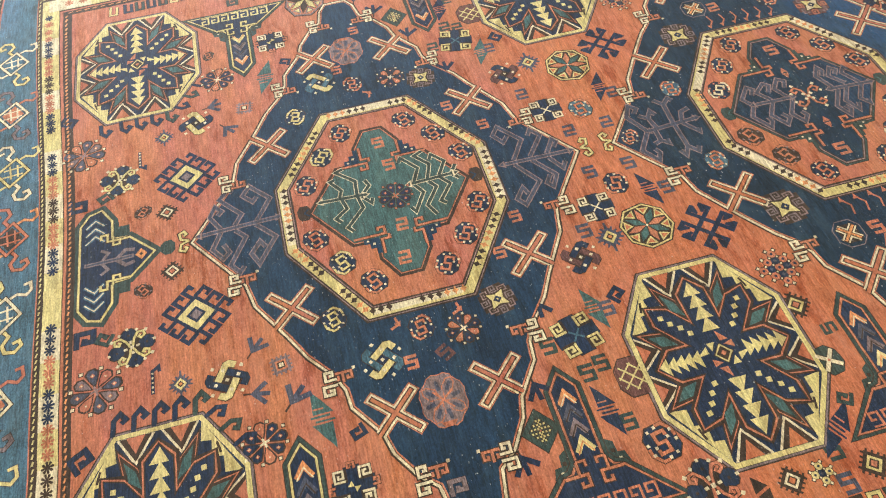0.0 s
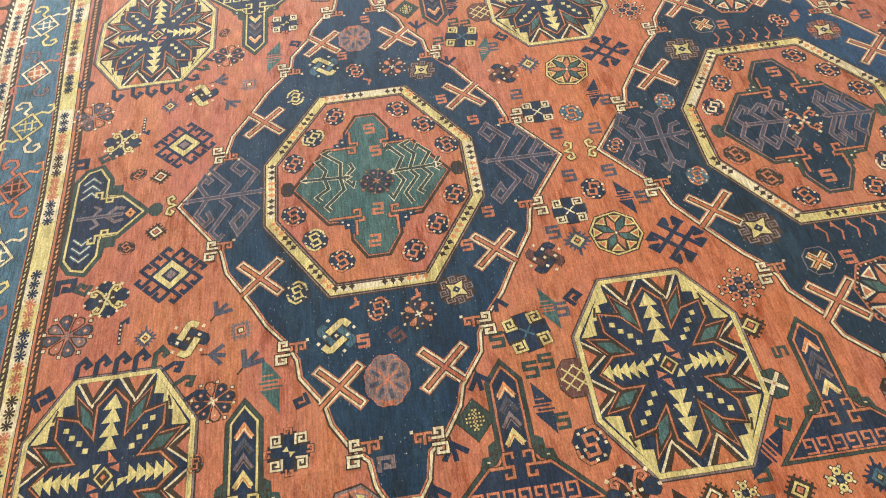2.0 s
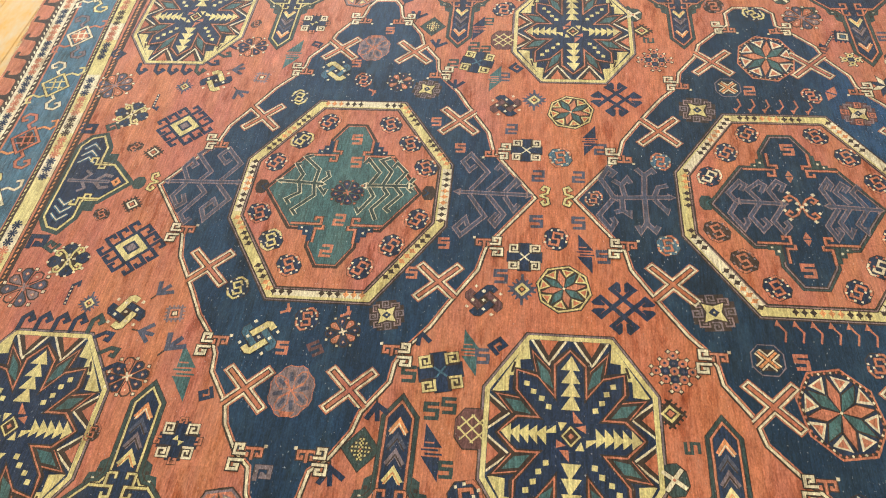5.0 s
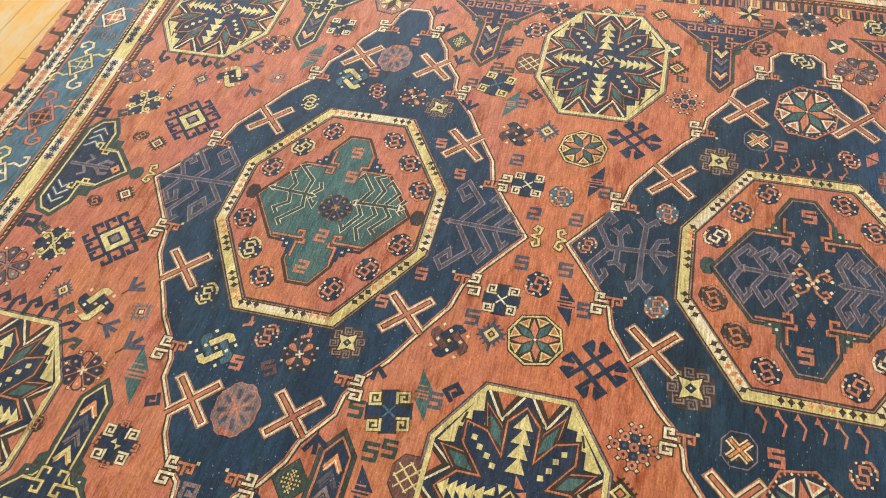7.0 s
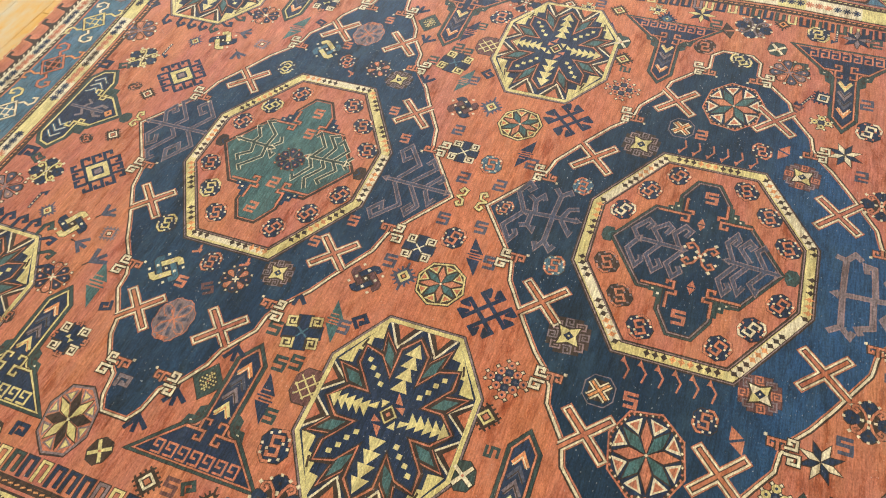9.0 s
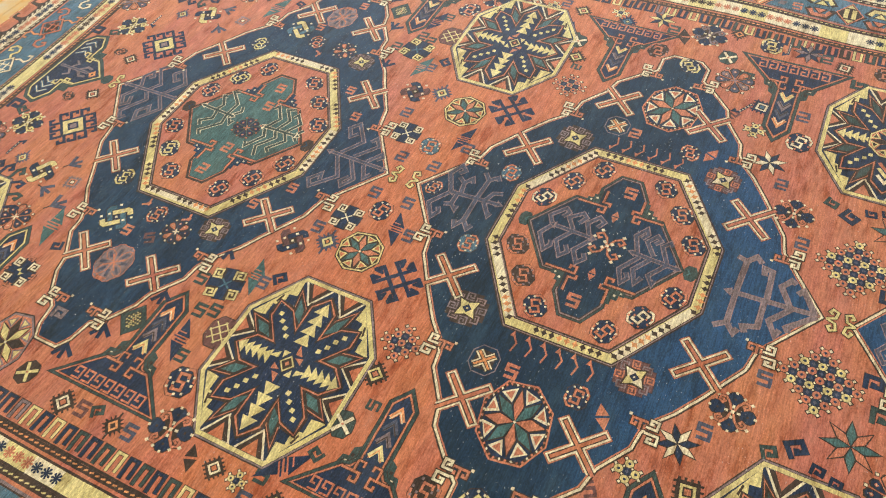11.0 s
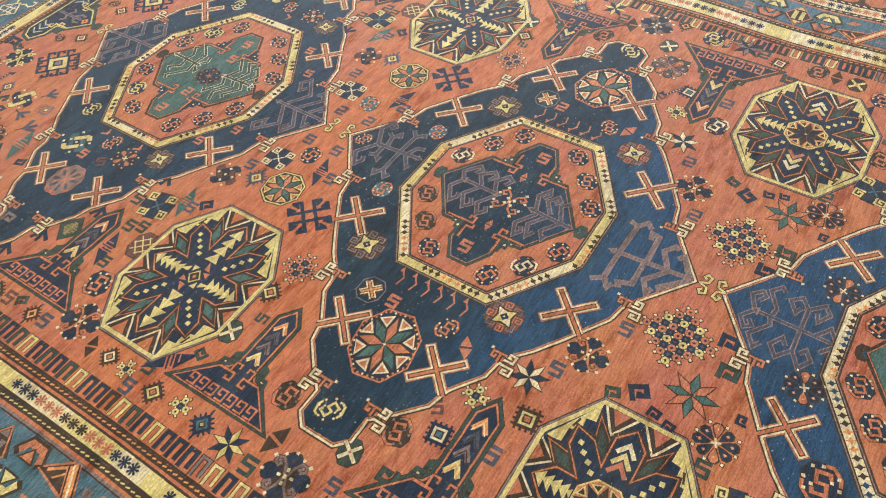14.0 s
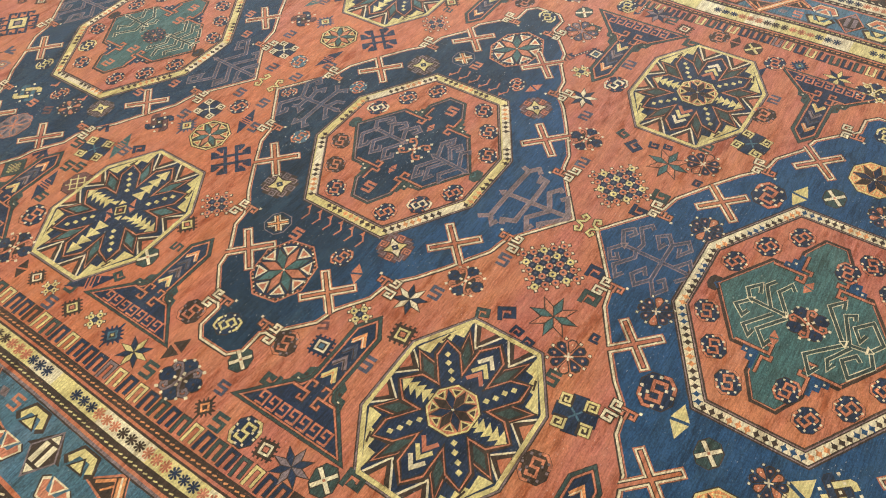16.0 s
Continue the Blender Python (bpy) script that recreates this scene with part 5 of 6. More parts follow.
# volutes where the lozenges meet
VOLUTE = bordered("y", [(0.0, 0.0), (0.020, 0.008), (0.024, 0.026), (0.012, 0.032), (0.006, 0.022), (0.013, 0.017)], 0.006, 1) + bordered("y", [(0.0, 0.0), (0.020, -0.008), (0.024, -0.026), (0.012, -0.032), (0.006, -0.022), (0.013, -0.017)], 0.006, 1)
for x, s in ((1.026, 1), (1.112, -1), (2.206, 1), (2.272, -1), (0.010, -1), (3.362, 1)):
    inlay("volute", "volute", VOLUTE, rug, x, 0.008, 0, s, 1, 4)

# red ground, at the end of the rug
put("palmette", -0.172, 0.006, rug, 0)
both("hook_square", 0.018, 0.214, rug, 0, 0, 0.96, 0.014, 0.225)
both("quatrefoil_yellow", -0.128, 0.258, rug, 0, 12, 1.05, -0.158, 0.270)
both("flower_mauve", -0.204, 0.345, rug, 0, 0, 1.0, -0.233, 0.395)
both("knot_yellow", 0.077, 0.404, rug, 0, 20, 1.0, 0.052, 0.421)
both("sprig_blue", 0.141, 0.344, rug, 0, -40, 0.85, 0.134, 0.372)
both("sprig_blue", 0.136, 0.455, rug, 0, -100, 0.85, 0.10, 0.475)
put("sprig_blue", 0.212, -0.490, rug, 0, -40, 1.0)
both("frame_mauve", 0.195, 0.403, rug, 0, 0, 0.72, 0.19, 0.44)
both("spike_blue", -0.023, 0.383, rug, 0, 0, 0.8, -0.038, 0.393)
both("rose_dark", -0.103, 0.108, rug, 0, 40, 0.62, -0.102, 0.138)
both("frame_pale", -0.034, 0.072, rug, 0, 30, 0.72, -0.042, 0.118)
both("ladder_navy", -0.083, 0.356, rug, 0, 0, 0.95, -0.106, 0.325)
put("ladder_navy", 1.941, 0.985, rug, 0, 180, 0.9)
put("ladder_navy", 1.874, 0.664, rug, 0, 150, 0.95)
both("flower_ring", 0.140, 0.570, rug, 0, 0, 1.0, 0.126, 0.586)
both("flag_teal", 0.264, 0.553, rug, 0, 0, 1.15)
both("medallion_star", -0.075, 0.702, rug, 0, 0, 1.0, -0.103, 0.735)
for k in range(5):
    both("crook_navy" if k < 4 else "crook_green", -0.160 + 0.043 * k, 0.440, rug, 0, 0, 1.0, -0.190 + 0.043 * k, 0.476)
for k in range(3):
    both("crook_navy" if k != 1 else "crook_green", 0.045 + 0.028 * k, 0.470 + 0.040 * k, rug, 0, -55, 0.9, 0.015 + 0.028 * k, 0.505 + 0.040 * k)
both("latch_navy", -0.230, 0.500, rug, 0, 30, 0.9, -0.26, 0.545)
both("latch_navy", -0.225, 0.205, rug, 0, 0, 0.95, -0.245, 0.212)
both("latch_green", -0.19, 0.215, rug, 0, 150, 0.7)
both("tower_yellow", 0.205, 0.905, rug, 0, 0, 1.0)
both("key_double", 0.300, 0.711, rug, 0, 0, 0.92)
both("rose_dark", 0.109, 0.703, rug, 0, 0, 0.55)
put("star_gold", 0.431, -0.890, rug, 0, 12, 0.95, 1.25)
put("star_gold", 0.431, 0.890, rug, 0, -12, 0.95, -1.25)
both("gem_brown", 0.274, 0.972, rug, 0, -15, 0.95)
both("gem_brown", 0.544, 0.930, rug, 0, -15, 0.95)
both("sprig_navy", 0.631, 0.757, rug, 0, 190, 0.9)
both("sprig_navy", 0.582, 0.840, rug, 0, 190, 0.9)
both("sprig_navy", 0.707, 0.612, rug, 0, 190, 0.9)
both("latch_navy", 0.327, 0.603, rug, 0, 200, 0.6)
both("latch_green", 0.205, 0.952, rug, 0, 0, 0.7)
both("latch_navy", 0.343, 0.946, rug, 0, 0, 0.7)

# red ground, between the first two medallions
both("star_teal", 1.093, 0.278, rug, 0, 12, 1.0, 1.108, 0.323)
both("hash", 1.228, 0.322, rug, 0, 0, 1.0, 1.237, 0.380)
both("knot_ivory", 0.911, 0.322, rug, 0, 5, 1.0, 0.926, 0.345)
both("spike_blue", 0.997, 0.285, rug, 0, 0, 1.05, 1.006, 0.371)
both("key_ivory", 0.998, 0.190, rug, 0, 0, 0.90, 0.988, 0.170)
put("rose_coral", 1.071, -0.131, rug, 0, -10, 0.95)
put("rose_blue", 1.078, 0.146, rug, 0, 10, 0.95)
both("flag_navy", 1.142, 0.172, rug, 0, 0, 0.95, 1.157, 0.212)
for x, y in ((1.022, 0.078), (1.126, 0.078), (0.946, 0.251), (1.185, 0.180)):
    both("s_navy", x, y, rug, 0, 0, 1.0)
both("key_yellow", 0.832, 0.516, rug, 0, 12, 1.05, 0.835, 0.535)
both("s_teal", 0.764, 0.527, rug, 0, 0, 1.0)
both("flag_teal", 0.892, 0.462, rug, 0, 0, 0.95)
both("s_navy", 0.920, 0.470, rug, 0, 0, 0.95)
both("sprig_navy", 0.776, 0.425, rug, 0, 180, 0.85)
both("s_teal", 0.822, 0.610, rug, 0, 0, 1.0)
both("s_teal", 0.858, 0.595, rug, 0, 0, 0.95)
both("flag_navy", 0.830, 0.700, rug, 0, 0, 1.0)
both("s_teal", 0.862, 0.735, rug, 0, 0, 0.9)
both("disc_brown", 0.910, 0.642, rug, 0, 0, 1.0)
both("speckle_green", 0.685, 0.706, rug, 0, 0, 0.95)
both("tower_coral", 0.755, 0.905, rug, 0, 0, 1.0, 0.77, 0.93)
both("rose_coral", 0.905, 0.793, rug, 0, 10, 1.1, 0.905, 0.80)
both("medallion_star", 1.110, 0.643, rug, 0, 0, 1.0, 1.122, 0.684)
both("latch_navy", 0.955, 0.440, rug, 0, 40, 0.7, 0.955, 0.51)
both("cluster_dark", 1.329, 0.478, rug, 0, 0, 1.0, 1.360, 0.556)
both("frame_dark", 1.313, 0.577, rug, 0, 40, 0.85, 1.332, 0.695)
both("s_teal", 1.350, 0.648, rug, 0, 90, 0.8)
both("gem_green", 1.308, 0.717, rug, 0, 10, 1.0, 1.31, 0.775)
both("tower_coral", 1.412, 0.886, rug, 0, 0, 0.95, 1.452, 0.925)
both("latch_green", 1.29, 0.80, rug, 0, 150, 0.6)
# along the near and far edge
both("frame_pale", 0.683, 0.953, rug, 0, 45, 0.85)
both("s_mauve", 0.737, 0.947, rug, 0, 0, 1.0)
both("latch_green", 0.777, 0.935, rug, 0, 30, 0.6)
both("spike_brown", 0.832, 0.948, rug, 0, 0, 0.85)
both("s_navy", 0.878, 0.945, rug, 0, 0, 1.0)
both("quatrefoil_coral", 0.960, 0.898, rug, 0, 10, 1.1)
both("pennant_brown", 1.043, 0.932, rug, 0, 20, 0.7)
both("frame_pale", 1.105, 0.928, rug, 0, 40, 0.72)
both("cluster_small", 1.166, 0.930, rug, 0, 0, 0.75)
both("flag_navy", 1.240, 0.856, rug, 0, -60, 1.1)
both("s_navy", 1.203, 0.961, rug, 0, 0, 1.0)
both("s_teal", 1.211, 0.894, rug, 0, 0, 1.0)
both("frame_dark", 1.268, 0.939, rug, 0, 45, 0.8)
both("cluster_small", 1.350, 0.930, rug, 0, 0, 0.85, 1.388, 0.975)
both("spike_navy", 1.425, 0.937, rug, 0, 0, 1.0)
both("loose_yellow", 1.510, 0.940, rug, 0, 0, 1.0, 1.528, 0.985)
both("s_teal", 1.580, 0.954, rug, 0, 0, 1.1)
both("pennant_brown", 1.591, 0.877, rug, 0, -15, 0.9, 1.620, 0.930)
both("rose_dark", 1.543, 0.778, rug, 0, 0, 1.0, 1.563, 0.830)
both("quatrefoil_mauve", 1.664, 0.930, rug, 0, 10, 1.0, 1.693, 0.965)
both("gem_green", 1.748, 0.815, rug, 0, 10, 1.0, 1.775, 0.880)
both("s_navy", 1.765, 0.893, rug, 0, 0, 0.9)
both("spike_brown", 1.767, 0.950, rug, 0, 0, 0.85, 1.779, 0.995)
put("rose_dark", 1.808, -0.722, rug, 0, 20, 1.0)
put("flower_mauve", 1.820, 0.780, rug, 0, 0, 1.0)
both("s_teal", 1.822, 0.960, rug, 0, 0, 1.1, 2.056, 0.985)
both("rose_yellow", 1.889, 0.944, rug, 0, 0, 1.05, 1.887, 0.982)
both("frame_pale", 1.957, 0.950, rug, 0, 0, 0.8, 2.112, 0.968)
both("loose_dark", 2.031, 0.950, rug, 0, 0, 1.0, 2.000, 0.990)
put("gem_green", 2.110, -0.934, rug, 0, 10, 1.1)
both("latch_green", 2.167, 0.900, rug, 0, 0, 0.9)
both("rose_dark", 2.229, 0.970, rug, 0, 0, 1.0, 2.228, 0.978)
both("pennant_brown", 2.284, 0.975, rug, 0, 0, 0.8)
both("gem_brown", 2.345, 0.970, rug, 0, 0, 1.0)
both("rose_coral", 2.430, 0.930, rug, 0, 0, 1.0)
both("spike_navy", 2.500, 0.955, rug, 0, 0, 0.9)
both("loose_yellow", 2.620, 0.950, rug, 0, 0, 1.0)
both("quatrefoil_yellow", 2.730, 0.935, rug, 0, 0, 1.0)
both("gem_green", 2.820, 0.940, rug, 0, 0, 1.0)
both("quatrefoil_mauve", 2.920, 0.935, rug, 0, 0, 1.0)
both("frame_dark", 3.010, 0.950, rug, 0, 0, 0.9)

# red ground, between the second and third medallion
both("grid", 2.224, 0.168, rug, 0, 0, 1.0, 2.245, 0.186)
both("loose_teal", 2.311, 0.300, rug, 0, 5, 1.0, 2.325, 0.333)
both("quatrefoil_coral", 2.071, 0.327, rug, 0, 0, 1.0, 2.078, 0.307)
both("loose_ivory", 1.986, 0.452, rug, 0, 22, 1.0, 1.985, 0.470)
both("flower_ring", 2.397, 0.380, rug, 0, 0, 1.0, 2.410, 0.382)
both("latch_navy", 2.215, 0.352, rug, 0, 30, 0.85)
both("latch_green", 2.362, 0.205, rug, 0, 0, 0.9)
both("latch_navy", 2.335, 0.125, rug, 0, 0, 0.85)
both("latch_green", 2.165, 0.385, rug, 0, 20, 0.65)
both("latch_navy", 2.262, 0.385, rug, 0, -10, 0.55)
both("latch_navy", 2.300, 0.398, rug, 0, -10, 0.5)
both("latch_navy", 2.425, 0.300, rug, 0, 90, 0.5)
both("s_navy", 2.115, 0.215, rug, 0, 0, 1.0)
both("s_navy", 2.030, 0.400, rug, 0, 0, 1.0)
both("s_teal", 2.395, 0.450, rug, 0, 0, 1.0)
put("frame_dark", 2.034, -0.546, rug, 0, 0, 0.95)
put("rose_light", 2.045, 0.582, rug, 0, -10, 1.05)
both("cluster_small", 1.909, 0.557, rug, 0, 0, 0.95, 1.920, 0.583)
both("s_mauve", 1.850, 0.627, rug, 0, 30, 0.9)
both("frame_navy", 1.889, 0.680, rug, 0, 0, 0.9, 1.920, 0.690)
both("s_navy", 2.010, 0.659, rug, 0, 0, 1.1, 2.039, 0.695)
put("tower_coral", 1.958, -0.890, rug, 0, 0, 1.0, 1.09)
put("tower_coral", 1.976, 0.930, rug, 0, 0, 1.0, -1.14)
both("latch_green", 1.845, 0.815, rug, 0, 180, 0.8)
both("medallion_star_rosette", 2.250, 0.645, rug, 0, 0, 1.0, 2.279, 0.668)
both("key_yellow", 2.482, 0.503, rug, 0, 10, 1.05, 2.499, 0.531)
both("rose_dark", 2.468, 0.658, rug, 0, 10, 1.05, 2.486, 0.668)
both("tower_coral", 2.572, 0.905, rug, 0, 0, 0.98, 2.612, 0.925)
both("s_navy", 2.490, 0.755, rug, 0, 0, 1.0)
both("flag_navy", 2.400, 0.835, rug, 0, 0, 1.0)

# red ground, towards the far end of the rug
both("tower_coral", 3.060, 0.905, rug, 0, 0, 1.0)
both("medallion_star", 3.430, 0.700, rug, 0, 0, 1.0)
both("hook_square", 3.330, 0.220, rug, 0, 0, 0.96)
both("quatrefoil_yellow", 3.480, 0.265, rug, 0, 0, 1.05)
both("flower_mauve", 3.560, 0.370, rug, 0, 0, 1.0)
both("knot_yellow", 3.270, 0.420, rug, 0, 0, 1.0)
both("flag_teal", 3.120, 0.570, rug, 0, 0, 1.0)
put("palmette", 3.535, 0.0, rug, 0, 180)

# ---- borders ----
def small_flower(c):
    pts = []
    for k in range(8):
        t = math.tau * k / 8 + 0.2
        pts += [(r * math.cos(t + d), r * math.sin(t + d)) for r, d in ((0.0040, -0.39), (0.0118, -0.24), (0.0132, 0.0), (0.0118, 0.24))]
    return poly(c, pts, 1)


FLOWERS = {c: small_flower(c) for c in "epk"}
rng = random.Random(4)


def flower_row(y_mid, groups, name, parent):
    """Rosettes in threes along all four sides of a band whose middle is y_mid across the rug."""
    xa, xb = bx(y_mid), END - bx(y_mid)
    for side in range(4):
        start, stop = (xa + 0.02, xb - 0.02) if side < 2 else (-y_mid + 0.03, y_mid - 0.03)
        a, g = start + (0.02 if side % 2 else 0.0), side
        fig = []
        while a < stop:
            colour, count = groups[g % len(groups)]
            for _ in range(count):
                if a < stop and colour:
                    p = (a, (-y_mid, y_mid)[side]) if side < 2 else ((xa, xb)[side - 2], a)
                    dx, dy = wobble(*p)
                    fig.append((colour, p[0] + dx, p[1] + dy))
                a += 0.0285
            g += 1
        for colour, x, y in fig:
            key = "band_flower_" + colour
            if key not in MADE:
                MADE[key] = mesh_of(name, FLOWERS[colour])
            ob = new(name, MADE[key])
            ob.parent = parent
            ob.matrix_basis = Matrix.LocRotScale((x, y, 5 * LIFT), Euler((0, 0, rng.uniform(-0.15, 0.15))), (rng.uniform(1.02, 1.14), rng.uniform(1.05, 1.28), 1))


parts = {ob.name: ob for ob in rug.children}
flower_row(1.0955, [("e", 3), ("p", 3), ("k", 3), ("p", 3), ("e", 3), ("", 3), ("e", 3), ("p", 3), ("k", 3), ("p", 3), ("e", 3), ("p", 3), ("e", 3), ("", 5)], "small_rosette", parts["inner_yellow_band"])
flower_row(1.374, [("e", 3), ("p", 3)], "small_rosette", parts["outer_yellow_band"])

# light patches of the yellow bands between the rosettes
def patches(y_mid, w, name, parent):
    fig = []
    for s in (1, -1):
        x = bx(y_mid)
        while x < END - bx(y_mid) - 0.1:
            n = rng.choice((0.0855, 0.171))
            pts = cut([(x, s * y_mid), (x + n, s * y_mid)], 0.05, False)
            fig += line("w", pts, w, 1)
            x += n + rng.choice((0.0855, 0.171, 0.0855))
    for x in (bx(y_mid), END - bx(y_mid)):
        y = -y_mid
        while y < y_mid - 0.1:
            fig += line("w", cut([(x, y), (x, y + 0.0855)], 0.05, False), w, 1)
            y += rng.choice((0.171, 0.2565))
    spread(name, fig, parent, 3, "ivory stretches of the band")["kind"] = "stuff"


patches(1.0955, 0.0405, "ivory_stretch", parts["inner_yellow_band"])


def ticks(y_mid, c, step, length, w, lean, name, parent, level):
    """Short slanting stitches along a guard band."""
    fig = []
    for side in range(4):
        xa, xb = bx(y_mid), END - bx(y_mid)
        start, stop = (xa, xb) if side < 2 else (-y_mid, y_mid)
        for k in range(int((stop - start) / step)):
            a = start + (k + 0.5) * step
            b = (-y_mid, y_mid)[side] if side < 2 else (xa, xb)[side - 2]
            q = [(a - length / 2, b - lean), (a + length / 2, b + lean)]
            fig += line(c, q if side < 2 else [(v, u) for u, v in q], w, 1)
    spread(name, fig, parent, level, "slanting stitches along the band")["kind"] = "stuff"


ticks(1.053, "o", 0.0165, 0.0100, 0.0040, 0.0016, "stitches", parts["inner_guard_band"], 2)
ticks(1.131, "y", 0.0165, 0.0100, 0.0036, 0.0016, "stitches", parts["middle_guard_band"], 2)
ticks(1.340, "w", 0.0240, 0.013, 0.0050, 0.003, "chain", parts["outer_guard_band"], 2)
ticks(1.408, "w", 0.0240, 0.013, 0.0050, -0.003, "chain", parts["edge_guard_band"], 2)

# comb of upright hooks along both long sides of the field
COMB = [(-0.0105, -0.030), (-0.0105, 0.024), (0.0105, 0.024), (0.0105, -0.024)]
COLOURS = "yededyededyeekydeyeeemye"
x, k = -0.18, 0
while x < END + 0.17:
    c = COLOURS[k % len(COLOURS)]
    fig = bordered(c, COMB, 0.0072, 1, "k", 0.0018) if c == "y" else line("k", COMB, 0.0120, 1) + line(c, COMB, 0.0070, 2)
    inlay("comb_hook", "comb_" + c, fig, rug, x, -1.011, rng.uniform(-3, 3), 1, 0.88, 0)
    inlay("comb_hook", "comb_" + c, fig, rug, x + 0.012, 1.019 + 0.004 * math.sin(9 * x), rng.uniform(-3, 3), 1, -0.85, 0)
    x += 0.0372
    k += 1

# main border on the long sides: bent bands, lozenges and winged hexagons
def hexagon_fig(fill, rim):
    o = [(-0.046, -0.012), (-0.026, 0.026), (0.026, 0.026), (0.046, -0.012), (0.030, -0.024), (0.020, 0.004), (-0.020, 0.004), (-0.030, -0.024)]
    return poly("k", [(x * 1.10, y * 1.13) for x, y in o], 1) + poly(rim, o, 2) + poly(fill, [(x * 0.87, y * 0.80 + 0.001) for x, y in o], 3) + poly(rim, [(-0.026, -0.026), (0.026, -0.026), (0.0, 0.010)], 4) + poly(fill, [(-0.018, -0.022), (0.018, -0.022), (0.0, 0.003)], 5)


def bent_fig():
    half = poly("p", [(-0.122, 0.022), (-0.056, 0.074), (-0.036, 0.074), (-0.018, -0.002)], 1) + poly("k", [(-0.112, 0.024), (-0.054, 0.068), (-0.040, 0.066), (-0.024, 0.006)], 2) + line("o", [(-0.094, 0.030), (-0.056, 0.058)], 0.007, 3)
    half += line("o", [(-0.070, 0.022), (-0.044, 0.052)], 0.005, 3)
    band_pts = [(-0.048, 0.068), (0.048, -0.068)]
    return half + moved(half, sx=-1, sy=-1) + line("p", band_pts, 0.032, 4) + line("k", band_pts, 0.026, 5) + line("o", band_pts, 0.018, 6) + line("w", band_pts, 0.005, 7)


def diamond_fig(rim, core):
    return poly("k", [(-0.056, 0), (-0.030, 0.0), (0, -0.064), (0.030, 0.0), (0.056, 0.0), (0, 0.064)], 1) + lozenge(rim, 0, 0, 0.088, 0.128, 2) + lozenge("k", 0, 0, 0.078, 0.112, 3) + rect(core, -0.012, 0, 0.014, 0.052, 4) + rect(core, 0.012, 0, 0.014, 0.052, 4) + rect("k", 0, 0, 0.003, 0.056, 5) + poly(core, [(-0.014, 0.034), (0.014, 0.034), (0, 0.052)], 4) + poly(core, [(-0.014, -0.034), (0.014, -0.034), (0, -0.052)], 4)


border = parts["main_border"]
HEX = (("d", "w"), ("p", "w"), ("p", "k"), ("k", "m"), ("y", "k"))
for s in (1, -1):
    for n in range(-1, 9):
        base = -0.393 + 0.4845 * n + (0.053 if s > 0 else 0.0)
        for k, (off, what) in enumerate(((0.0, "diamond"), (0.092, "hexagons"), (0.246, "bent"), (0.392, "hexagons"))):
            x = base + off
            if not -0.22 < x < END + 0.22:
                continue
            if what == "diamond":
                rim, core = (("p", "m"), ("m", "w"), ("p", "y"))[n % 3]
                inlay("diamond", f"diamond_{rim}{core}", diamond_fig(rim, core), border, x, s * 1.232, 0, 1, -s, 2)
            elif what == "bent":
                inlay("bent_band", "bent", bent_fig(), border, x, s * 1.230, 0, 1, -s, 2)
                inlay("hook", "border_s", squiggle_fig("p", 0.007), border, x + 0.075, s * 1.192, 0, 1.0, 1.0, 2)
                inlay("lozenge", "border_lozenge", lozenge("p", 0, 0, 0.05, 0.024, 1), border, x - 0.075, s * 1.275, 20 * s, 1, 1, 2)
                inlay("lozenge", "border_lozenge_mauve", lozenge("m", 0, 0, 0.036, 0.026, 1), border, x + 0.025, s * 1.190, 30 * s, 1, 1, 2)
            else:
                f, r = HEX[(2 * n + k + (s > 0)) % 5]
                inlay("winged_hexagon", f"hex_{f}{r}", hexagon_fig(f, r), border, x, s * 1.190, 0, 1.0, -s, 2)
                f, r = HEX[(2 * n + k + 2 + (s > 0)) % 5]
                inlay("winged_hexagon", f"hex_{f}{r}", hexagon_fig(f, r), border, x, s * 1.272, 0, 1.0, s, 2)


# main border on the short sides: lozenges with four curled arms
def curled_fig(rim, arm, arm2, heart):
    o = [(-0.044, 0.004), (0.004, 0.052), (0.042, -0.004), (-0.006, -0.052)]
    fig = line("k", o, 0.0105, 4, True) + line(rim, o, 0.0066, 5, True) + poly(heart, [(x * 0.72, y * 0.72) for x, y in o], 4)
    for bar in ([(-0.026, 0.010), (0.026, 0.016)], [(-0.026, -0.014), (0.026, -0.010)], [(-0.010, 0.026), (-0.004, -0.024)], [(0.010, 0.026), (0.014, -0.020)]):
        fig += line(rim, bar, 0.0048, 6)
    tall = [(0.006, 0.044), (0.020, 0.062), (0.006, 0.084), (0.014, 0.104), (0.036, 0.108), (0.050, 0.092), (0.044, 0.078), (0.030, 0.084)]
    low = [(0.012, 0.046), (0.030, 0.056), (0.052, 0.048), (0.064, 0.062), (0.060, 0.084), (0.044, 0.080)]
    for s in (1, -1):
        fig += moved(bordered(arm, tall, 0.0080, 1, "k", 0.0019), sx=-s, sy=s)
        fig += moved(bordered(arm2, low, 0.0074, 1, "g", 0.0019), sx=s, sy=s)
    return fig


CURLED = (("w", "y", "w", "b"), ("r", "r", "o", "k"), ("y", "w", "y", "b"), ("w", "m", "r", "p"))
for k, y in enumerate(np.arange(-1.037, 1.06, 0.2385)):
    a, b, c, d = CURLED[k % 4]
    for x, s in ((bx(1.2385), 1), (END - bx(1.2385), -1)):
        inlay("curled_lozenge", "curled_" + a + b + c + d, curled_fig(a, b, c, d), border, x, float(y), 0, s, 1, 2)

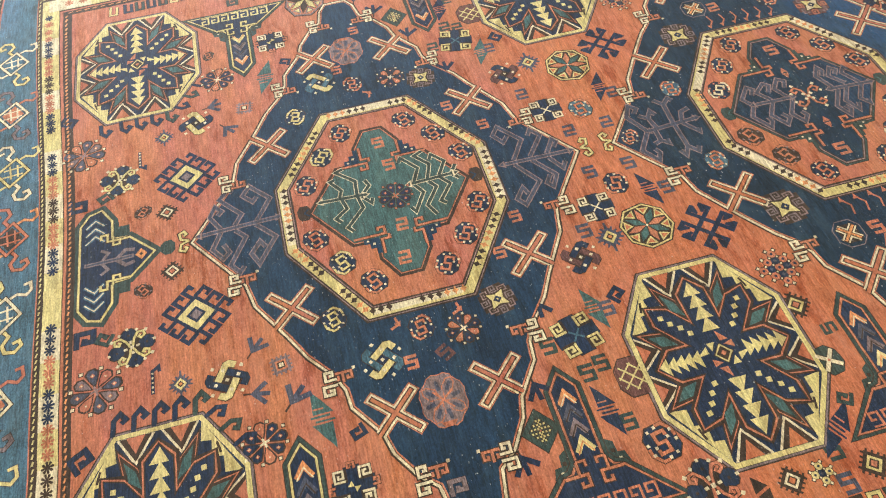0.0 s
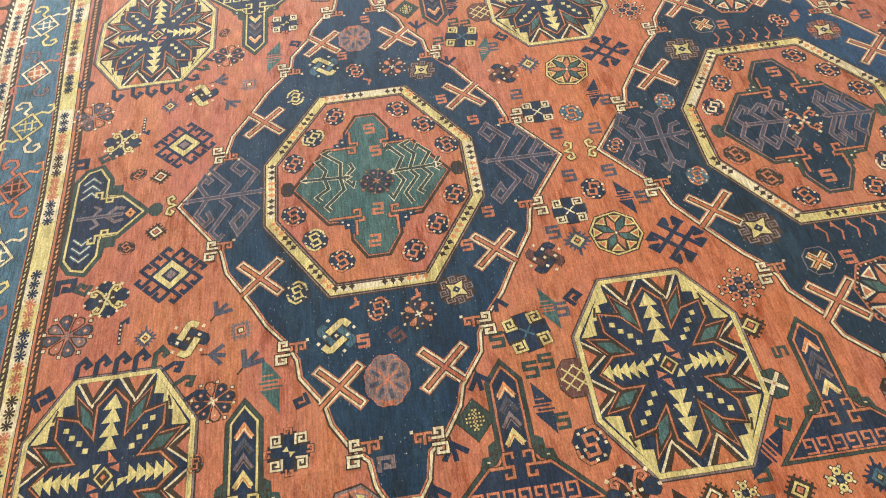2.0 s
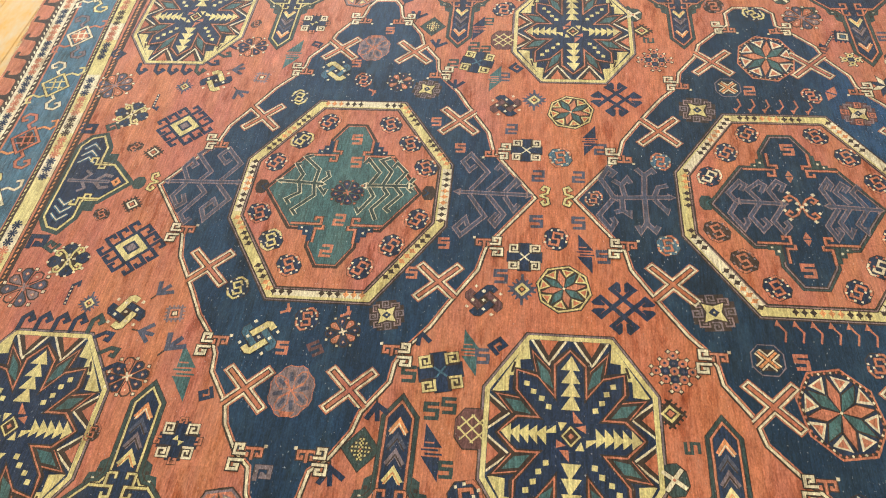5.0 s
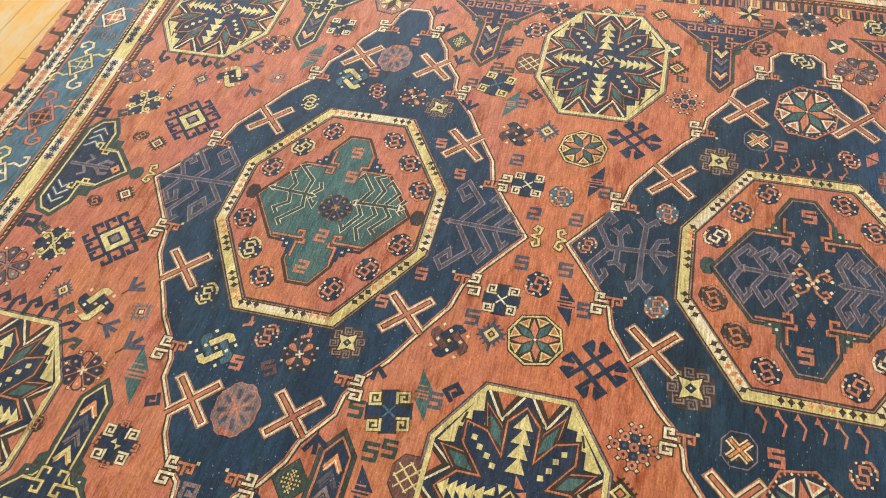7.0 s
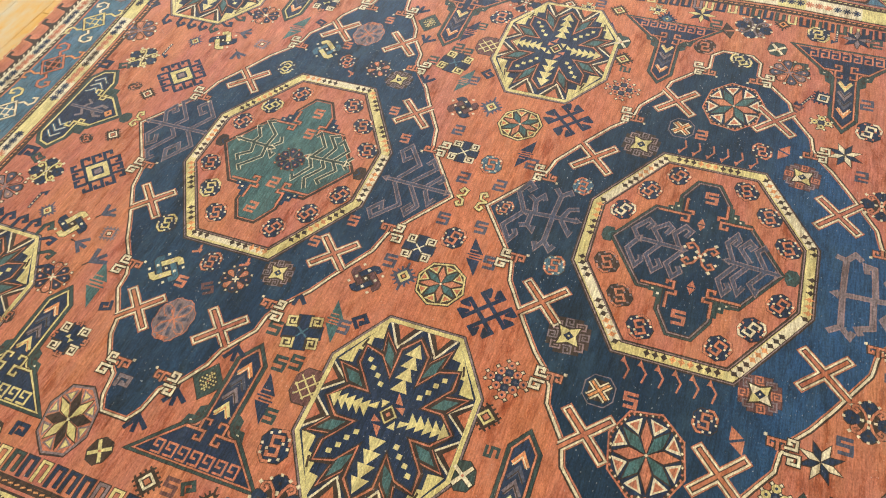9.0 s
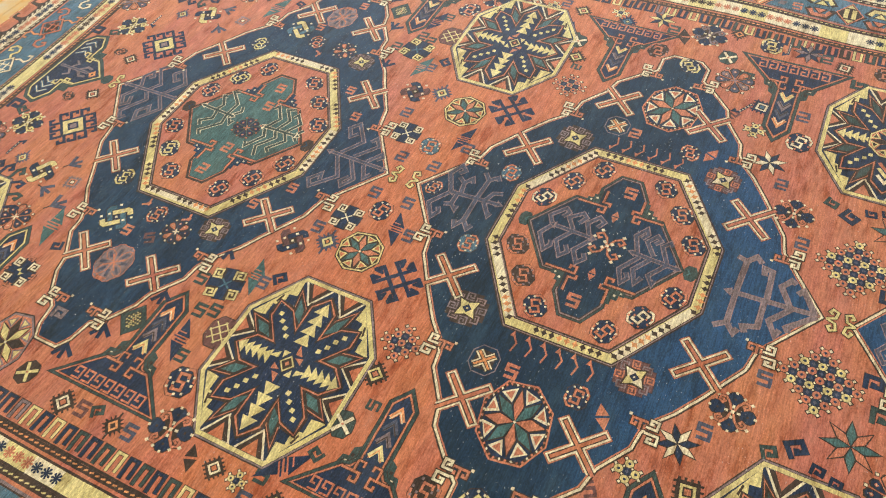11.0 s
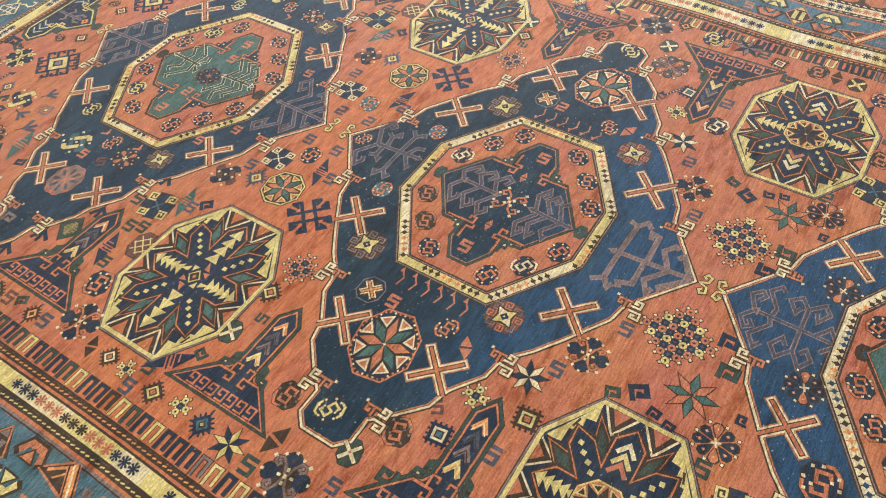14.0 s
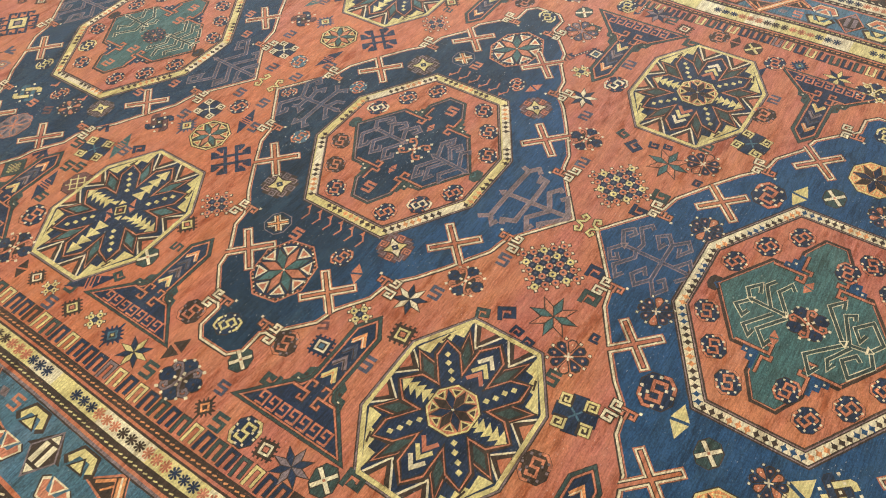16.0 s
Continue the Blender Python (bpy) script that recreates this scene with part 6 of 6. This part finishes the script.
# running latch hooks on the red outer edge
WAVE = [(-0.030, -0.024), (-0.012, -0.010), (-0.006, 0.030), (0.026, 0.030), (0.026, 0.012), (0.010, 0.012), (0.012, -0.004), (0.036, -0.024)]
edge = parts["edge_guard_band"]
wave = line("p", [(x, y + 0.002) for x, y in WAVE], 0.005, 2) + poly("k", [(-0.026, -0.026), (-0.010, -0.012), (-0.003, 0.027), (0.022, 0.027), (0.022, 0.016), (0.006, 0.014), (0.008, -0.008), (0.030, -0.026)], 1)
step = 0.094
for k in range(int(2 * RY / step)):
    y = -RY + 0.05 + k * step
    inlay("running_hook", "wave", wave, edge, bx(1.445), y, 90, 1.2, 1.1, 0)
    inlay("running_hook", "wave", wave, edge, END - bx(1.445), y, -90, 1.2, 1.1, 0)
for k in range(int((RX1 - RX0) / step)):
    x = RX0 + 0.05 + k * step
    inlay("running_hook", "wave", wave, edge, x, 1.448, 0, 1.2, 1.1, 0)
    inlay("running_hook", "wave", wave, edge, x, -1.448, 180, 1.2, 1.1, 0)

# little diamonds and checks along the yellow octagon bands
for n, (cx, (field, ring8, panel)) in enumerate(zip(MIDS, MEDALLIONS)):
    mid = shrunk(OCTAGONS[n], 0.0215)
    for i, a in enumerate(mid):
        b = mid[(i + 1) % 8]
        long = math.dist(a, b)
        ang = math.degrees(math.atan2(b[1] - a[1], b[0] - a[0]))
        if (i + n) % 2 == 0 and n < 2:
            inlay("ivory_stretch", f"ivory_{n}_{i}", line("w", [(-long / 2 + 0.012, 0), (long / 2 - 0.012, 0)], 0.0225, 1), ring8, cx + (a[0] + b[0]) / 2, (a[1] + b[1]) / 2, ang, 1, 1, 9.2)
        count = int(long / 0.0185)
        for k in range(count):
            u = (k + 0.5) / count
            run = (k // 3 + i + n) % 4
            if run == 3 and n < 2:
                continue
            c = ("k", "o", "k", "n")[run]
            key = "band_diamond_" + c
            fig = lozenge(c, 0, 0, 0.0150, 0.0165, 1) + rect(c, 0, 0, 0.003, 0.021, 1) + rect(c, 0, 0, 0.015, 0.002, 1)
            inlay("check", key, fig, ring8, cx + a[0] + (b[0] - a[0]) * u, a[1] + (b[1] - a[1]) * u, ang, 1, 1, 11)

# fringe of cut warp ends on the short sides
def fringe_mesh(x, s):
    verts, faces = [], []
    for k in range(900):
        y = -RY + 2 * RY * (k + rng.random()) / 900
        dx, dy = wobble(x, y)
        length, lean = rng.uniform(0.006, 0.022), rng.uniform(-0.006, 0.006)
        at = len(verts)
        for u, z in ((0.0, -0.002), (0.5, -0.005), (1.0, FLOOR + 0.001)):
            w = 0.0012 * (1 - 0.5 * u)
            verts += [(x + dx + s * (length * u - 0.004), y + dy + lean * u - w, z), (x + dx + s * (length * u - 0.004), y + dy + lean * u + w, z), (x + dx + s * (length * u - 0.004), y + dy + lean * u, z + 0.0014)]
        for j in range(2):
            for i in range(3):
                a, b = at + 3 * j + i, at + 3 * j + (i + 1) % 3
                faces.append((a, b, b + 3, a + 3))
    me = bpy.data.meshes.new("fringe")
    me.from_pydata(verts, [], faces)
    me.materials.append(WOOL["w"])
    return me


for x, s in ((RX0, -1), (RX1, 1)):
    ob = new("fringe", fringe_mesh(x, s))
    ob.parent = rug
    tagged(ob, "short worn ivory warp fringe", kind="stuff")

# ---- floor boards ----
BOARD = 0.14
board_meshes = [box_mesh("board", (0, 0, -0.02), (BOARD - 0.0012, ln, 0), WOOD, 0.0008) for ln in (1.6, 2.2)]
row = 0
x = -3.9
while x < 4.6:
    y = -4.9 - (row * 0.77) % 1.6 if x < -0.2 else 0.7 + (row * 0.37) % 0.6
    while y < 4.9:
        if -0.2 < x and (y < 0.6 or y > 2.4):  # under the rug, or too far off to be seen
            y += 1.6
            continue
        pick = (row + int(y * 7)) % 2
        ob = new("board", board_meshes[pick])
        ob.parent = floor
        ob.location = (x, y, FLOOR)
        y += (1.6, 2.2)[pick] + 0.002
    x += BOARD
    row += 1
